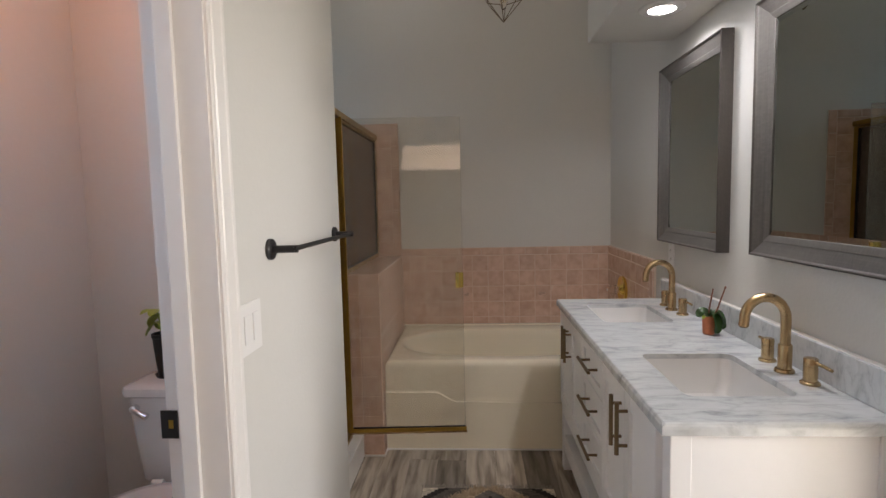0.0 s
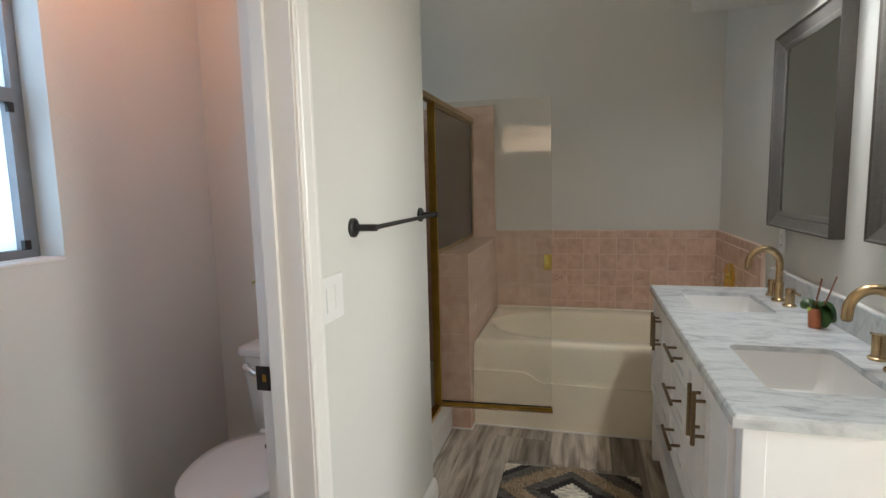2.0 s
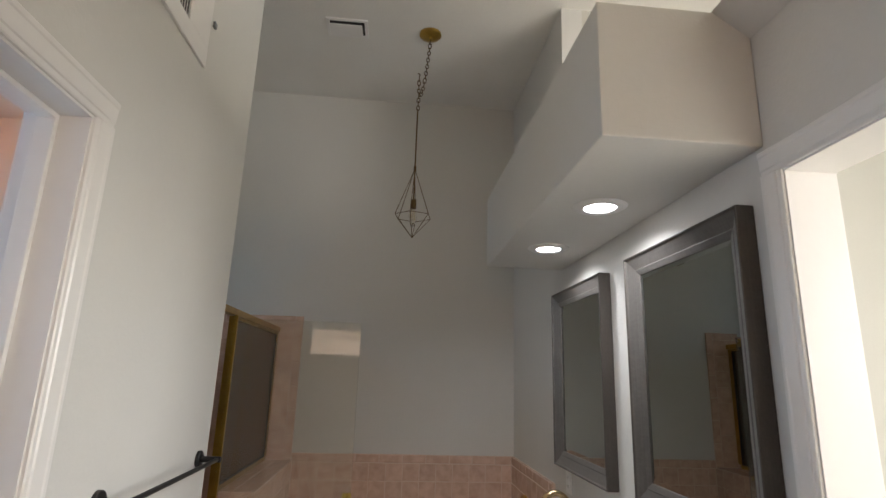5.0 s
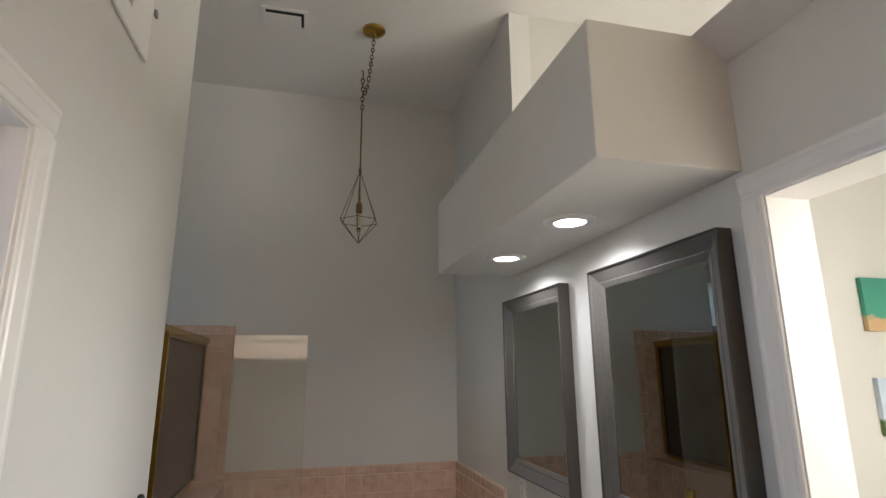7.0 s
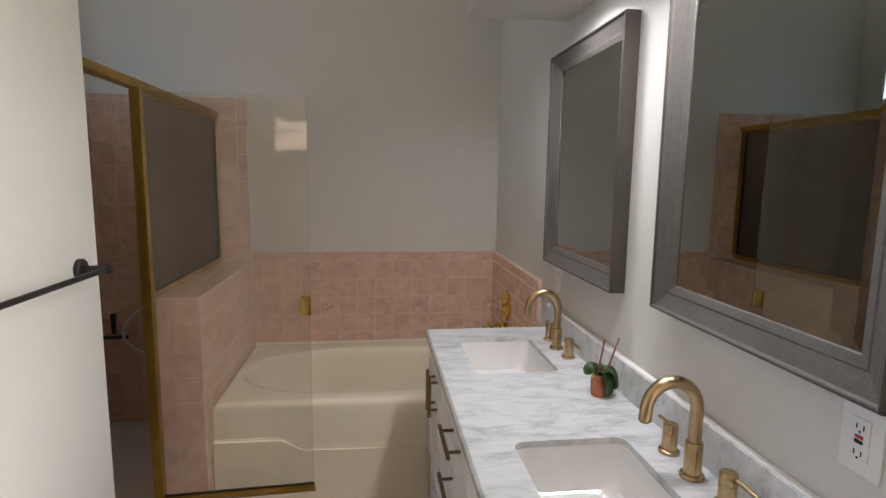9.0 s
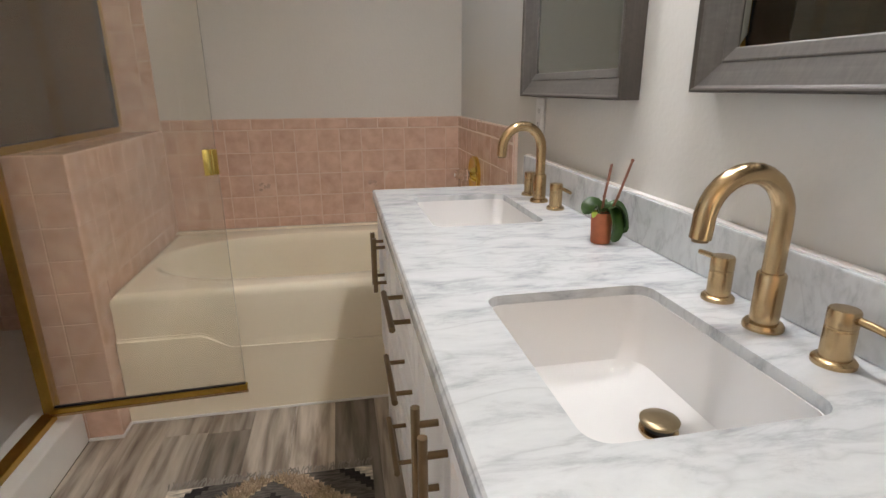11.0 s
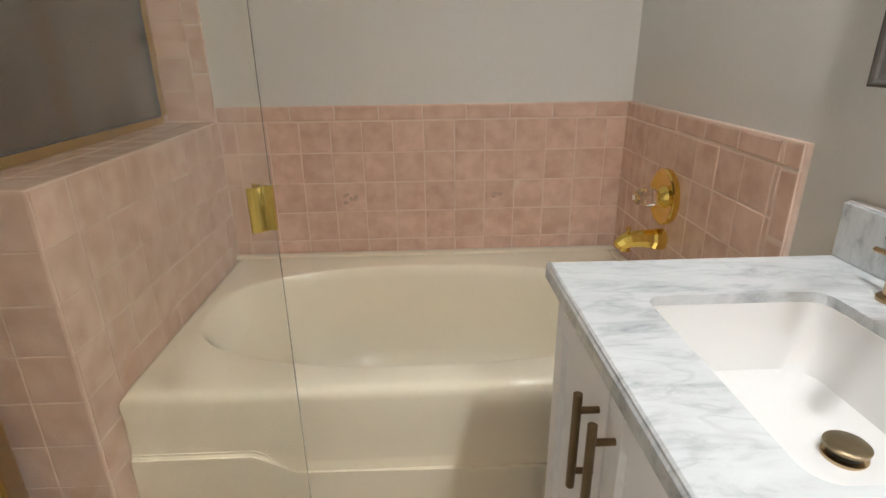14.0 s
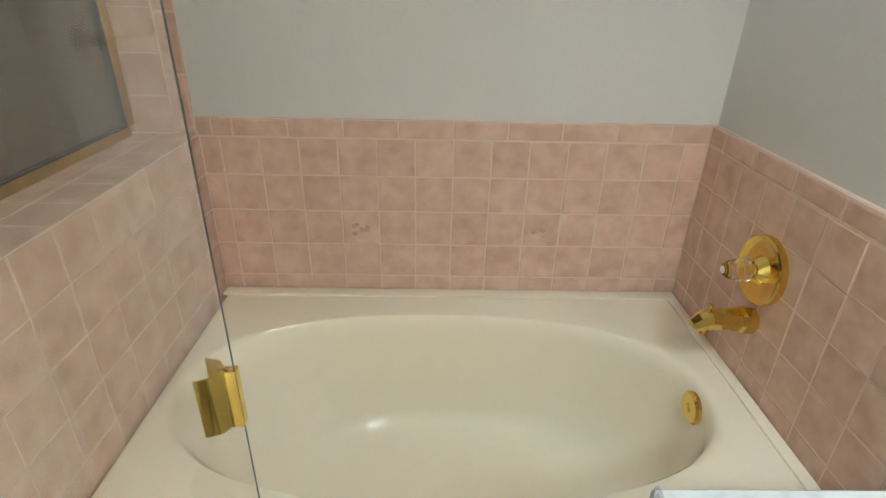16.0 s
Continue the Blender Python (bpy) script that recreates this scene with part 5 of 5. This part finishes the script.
FRINGE = material("grey_fringe", (0.30, 0.275, 0.24), 0.95, vary=0.3, scale=40)
fb = bmesh.new()
for end, s in ((RY1, 1), (RY0, -1)):
    for i in range(90):
        x = -RX + 0.007 * i
        l = rng.uniform(0.03, 0.05)
        tube(fb, [(x, end, 0.005), (x + rng.uniform(-0.006, 0.006), end + s * l * 0.5, 0.004), (x + rng.uniform(-0.014, 0.014), end + s * l, 0.003)], 0.0022, 4)
tagged(part("fringe", fb, FRINGE, rug), "frayed grey fringe", kind="stuff")


# ---- wall tiles ----
PIECES = {}


def piece_mesh(name, w, h, t, mat, ch=0.0022):
    """A tile of w by h, its face up along +z, with a chamfered rim; shared by pieces of one size."""
    key = (name, round(w, 4), round(h, 4), mat.name)
    if key not in PIECES:
        x, y = w / 2, h / 2
        vs, fs = [], []
        rim = ((x, y, -t), (x, y, -0.0055), (x - 0.0012, y - 0.0018, -0.0030), (x - 0.0020, y - 0.0045, -0.0010), (x - 0.0032, y - 0.0085, 0)) if name == "trim_tile" else ((x, y, -t), (x, y, -ch * 0.8), (x - ch, y - ch, 0))
        for gx, gy, z in rim:
            vs += [(-gx, -gy, z), (gx, -gy, z), (gx, gy, z), (-gx, gy, z)]
        for b in range(0, len(vs) - 4, 4):
            fs += [(b + i, b + (i + 1) % 4, b + 4 + (i + 1) % 4, b + 4 + i) for i in range(4)]
        fs.append(tuple(range(len(vs) - 4, len(vs))))
        me = bpy.data.meshes.new(name)
        me.from_pydata(vs, [], fs)
        me.materials.append(mat)
        PIECES[key] = me
    return PIECES[key]


FACES = {"-y": Matrix.Rotation(radians(90), 4, "X"), "-x": Matrix.Rotation(radians(90), 4, "X"), "+x": Matrix.Rotation(radians(90), 4, "X"), "+z": Matrix()}


def lay(parent, face, at, us, vs, mat=None, name="tile", t=0.006, gap=0.0022):
    """Tiles between the lines us and vs on a face: -y, -x, +x or +z; at: the plane's place."""
    mat = mat or PINK
    rr = random.Random(len(us) * 7 + len(vs))
    for u0, u1 in zip(us, us[1:]):
        for v0, v1 in zip(vs, vs[1:]):
            if u1 - u0 < 0.008 or v1 - v0 < 0.008:
                continue
            me = piece_mesh(name, u1 - u0 - gap, v1 - v0 - gap, t, mat)
            ob = new(name, me)
            ob.parent = parent
            u, v, jig = (u0 + u1) / 2, (v0 + v1) / 2, rr.uniform(-0.0007, 0.0007)
            if face == "-y":
                m = Matrix.Translation((u, at + jig, v)) @ Matrix.Rotation(radians(90), 4, "X")
            elif face == "-x":
                m = Matrix.Translation((at + jig, u, v)) @ Matrix.Rotation(radians(-90), 4, "Z") @ Matrix.Rotation(radians(90), 4, "X")
            elif face == "+x":
                m = Matrix.Translation((at + jig, u, v)) @ Matrix.Rotation(radians(90), 4, "Z") @ Matrix.Rotation(radians(90), 4, "X")
            else:
                m = Matrix.Translation((u, v, at + jig))
            ob.matrix_basis = m @ Matrix.Rotation(radians(rr.uniform(-0.3, 0.3)), 4, "Z") @ Matrix.Rotation(radians(rr.uniform(-0.35, 0.35)), 4, "X") @ Matrix.Rotation(radians(rr.uniform(-0.35, 0.35)), 4, "Y")


def lines(a, b, origin, step):
    """Joint lines from a to b on a grid through origin."""
    k = math.ceil((a - origin) / step)
    out = [a]
    while origin + k * step < b - 0.006:
        if origin + k * step > a + 0.006:
            out.append(origin + k * step)
        k += 1
    return out + [b]


P = 0.1108
ZTOP, ZLOW = 1.060, 0.500
rows = lines(ZLOW, 1.004, 1.004, P)
part("grout", block(bmesh.new(), (-0.46, 4.001, 0.45), (1.010, 4.0122, 1.0585)), GROUT, wall_back, "pale grout")
part("grout", block(bmesh.new(), (-1.43, 4.0017, 0.0), (-0.4605, 4.0121, 1.944)), GROUT, wall_back, "pale grout")
part("grout", block(bmesh.new(), (1.001, 3.072, 0.0), (1.0202, 4.0016, 1.0585)), GROUT, wall_right, "pale grout")
part("grout", block(bmesh.new(), (-1.4302, 2.266, 0.0), (-1.4215, 4.0035, 1.944)), GROUT, wall_outer, "pale grout")
knee = bpy.data.objects["wall_knee"]
part("caulk", block(bmesh.new(), (-0.56, 3.012, 0.0), (-0.444, 3.0225, 0.008), 0.001), TRIM, knee, "white caulk line")
part("caulk", block(bmesh.new(), (-0.4505, 3.0225, 0.0), (-0.444, 3.096, 0.008), 0.001), TRIM, knee, "white caulk line")
lay(wall_back, "-y", 4.0, lines(-0.452, 1.002, 0.158, P), rows)
lay(wall_back, "-y", 3.9985, [-0.457] + lines(-0.412, 1.002, 0.111, 0.1555), [1.004, ZTOP], name="trim_tile", t=0.008)
ry = lines(3.125, 4.0, 3.918, P)
lay(wall_right, "-x", 1.0, ry, rows)
lay(wall_right, "-x", 0.9996, lines(3.125, 4.0, 3.919, 0.157), [1.004, ZTOP], name="trim_tile", t=0.008)
lay(wall_right, "-x", 0.9996, [3.07, 3.125], lines(0.0, ZTOP, 1.004, 0.1555), name="trim_tile", t=0.008)
ky = lines(3.022, 4.0, 3.918, P)
lay(knee, "+x", -0.452, ky, lines(0.0, 1.008, 1.004, P))
lay(knee, "-y", 3.022, [-0.666, -0.560, -0.452], lines(0.0, 1.008, 1.004, P))
lay(knee, "+z", 1.010, [-0.664, -0.560, -0.454], ky)
lay(wall_back, "-y", 4.0, lines(-1.422, -0.512, -0.512, P), lines(1.012, 1.894, 1.004, P))
lay(wall_back, "-y", 3.9985, [-0.512, -0.458], lines(1.004, 1.947, 1.947, 0.1555), name="trim_tile", t=0.008)
lay(wall_back, "-y", 3.9985, lines(-1.422, -0.512, -0.512, 0.1555), [1.894, 1.947], name="trim_tile", t=0.008)
lay(wall_back, "-y", 4.0, lines(-1.422, -0.667, -0.667, P), lines(0.045, 1.034, 1.004, P))

# the side wall of the shower, seen only in the mirrors: one mesh of tiles
tiles = bmesh.new()
for y0, y1 in zip(lines(2.268, 4.0, 3.918, P), lines(2.268, 4.0, 3.918, P)[1:]):
    for z0, z1 in zip(lines(0.045, 1.947, 1.004, P), lines(0.045, 1.947, 1.004, P)[1:]):
        vs = [tiles.verts.new(p) for p in ((-1.4215, y0 + 0.001, z0 + 0.001), (-1.4215, y1 - 0.001, z0 + 0.001), (-1.4215, y1 - 0.001, z1 - 0.001), (-1.4215, y0 + 0.001, z1 - 0.001),
                                           (-1.4165, y0 + 0.002, z0 + 0.002), (-1.4165, y1 - 0.002, z0 + 0.002), (-1.4165, y1 - 0.002, z1 - 0.002), (-1.4165, y0 + 0.002, z1 - 0.002))]
        for i in range(4):
            tiles.faces.new((vs[i], vs[(i + 1) % 4], vs[4 + (i + 1) % 4], vs[4 + i]))
        tiles.faces.new(vs[4:])
tagged(part("tiles", tiles, PINK, wall_outer, "pink glazed shower tiles"), kind="stuff")

# moulded flowers on two tiles of the back wall
FLOWER = material("faded_flower_glaze", (0.47, 0.32, 0.245), 0.3, vary=0.2, scale=60)
for x, z in ((-0.008, 0.722), (0.545, 0.722)):
    bm = bmesh.new()
    rr = random.Random(int(x * 1000) + 5)
    for i in range(9):
        a = rr.uniform(0, 6.28)
        u, v = rr.uniform(-0.024, 0.024), rr.uniform(-0.016, 0.016)
        bmesh.ops.create_icosphere(bm, subdivisions=1, radius=rr.uniform(0.005, 0.010), matrix=Matrix.Translation((x + u, 3.9995, z + v)) @ Matrix.Diagonal((1.2, 0.12, 0.9, 1)))
    for s in (-1, 1):
        rod(bm, (x, 3.9992, z - 0.012), (x + s * 0.02, 3.9992, z + 0.012), 0.0012, 6)
    part("flower_relief", bm, FLOWER, wall_back, "faint brown flower relief")

# ---- floor planks ----
PW, PL = 0.152, 1.22
rng = random.Random(12)
for x0, x1, y0, y1 in ((-0.458, 1.018, -1.09, 3.11), (-1.42, -0.582, 0.31, 2.195), (-0.56, -0.4585, 2.277, 3.02)):
    x = x0
    while x < x1 - 0.01:
        w = min(PW, x1 - x)
        y = y0 - rng.uniform(0, PL)
        while y < y1 - 0.01:
            a, b = max(y, y0), min(y + PL, y1)
            if b - a > 0.02:
                ob = new("plank", piece_mesh("plank", w - 0.0012, b - a - 0.0012, 0.0038, PLANK, 0.0009))
                ob.parent = floor
                ob.matrix_basis = Matrix.Translation((x + w / 2, (a + b) / 2, 0))
            y += PL
        x += PW
for lo, hi in (((-0.582, 0.55), (-0.458, 1.27)), ((1.018, 0.49), (1.142, 1.29))):
    ob = new("plank", piece_mesh("plank", hi[0] - lo[0] - 0.001, hi[1] - lo[1] - 0.001, 0.0038, PLANK, 0.0009))
    ob.parent = floor
    ob.matrix_basis = Matrix.Translation(((lo[0] + hi[0]) / 2, (lo[1] + hi[1]) / 2, -0.0003))
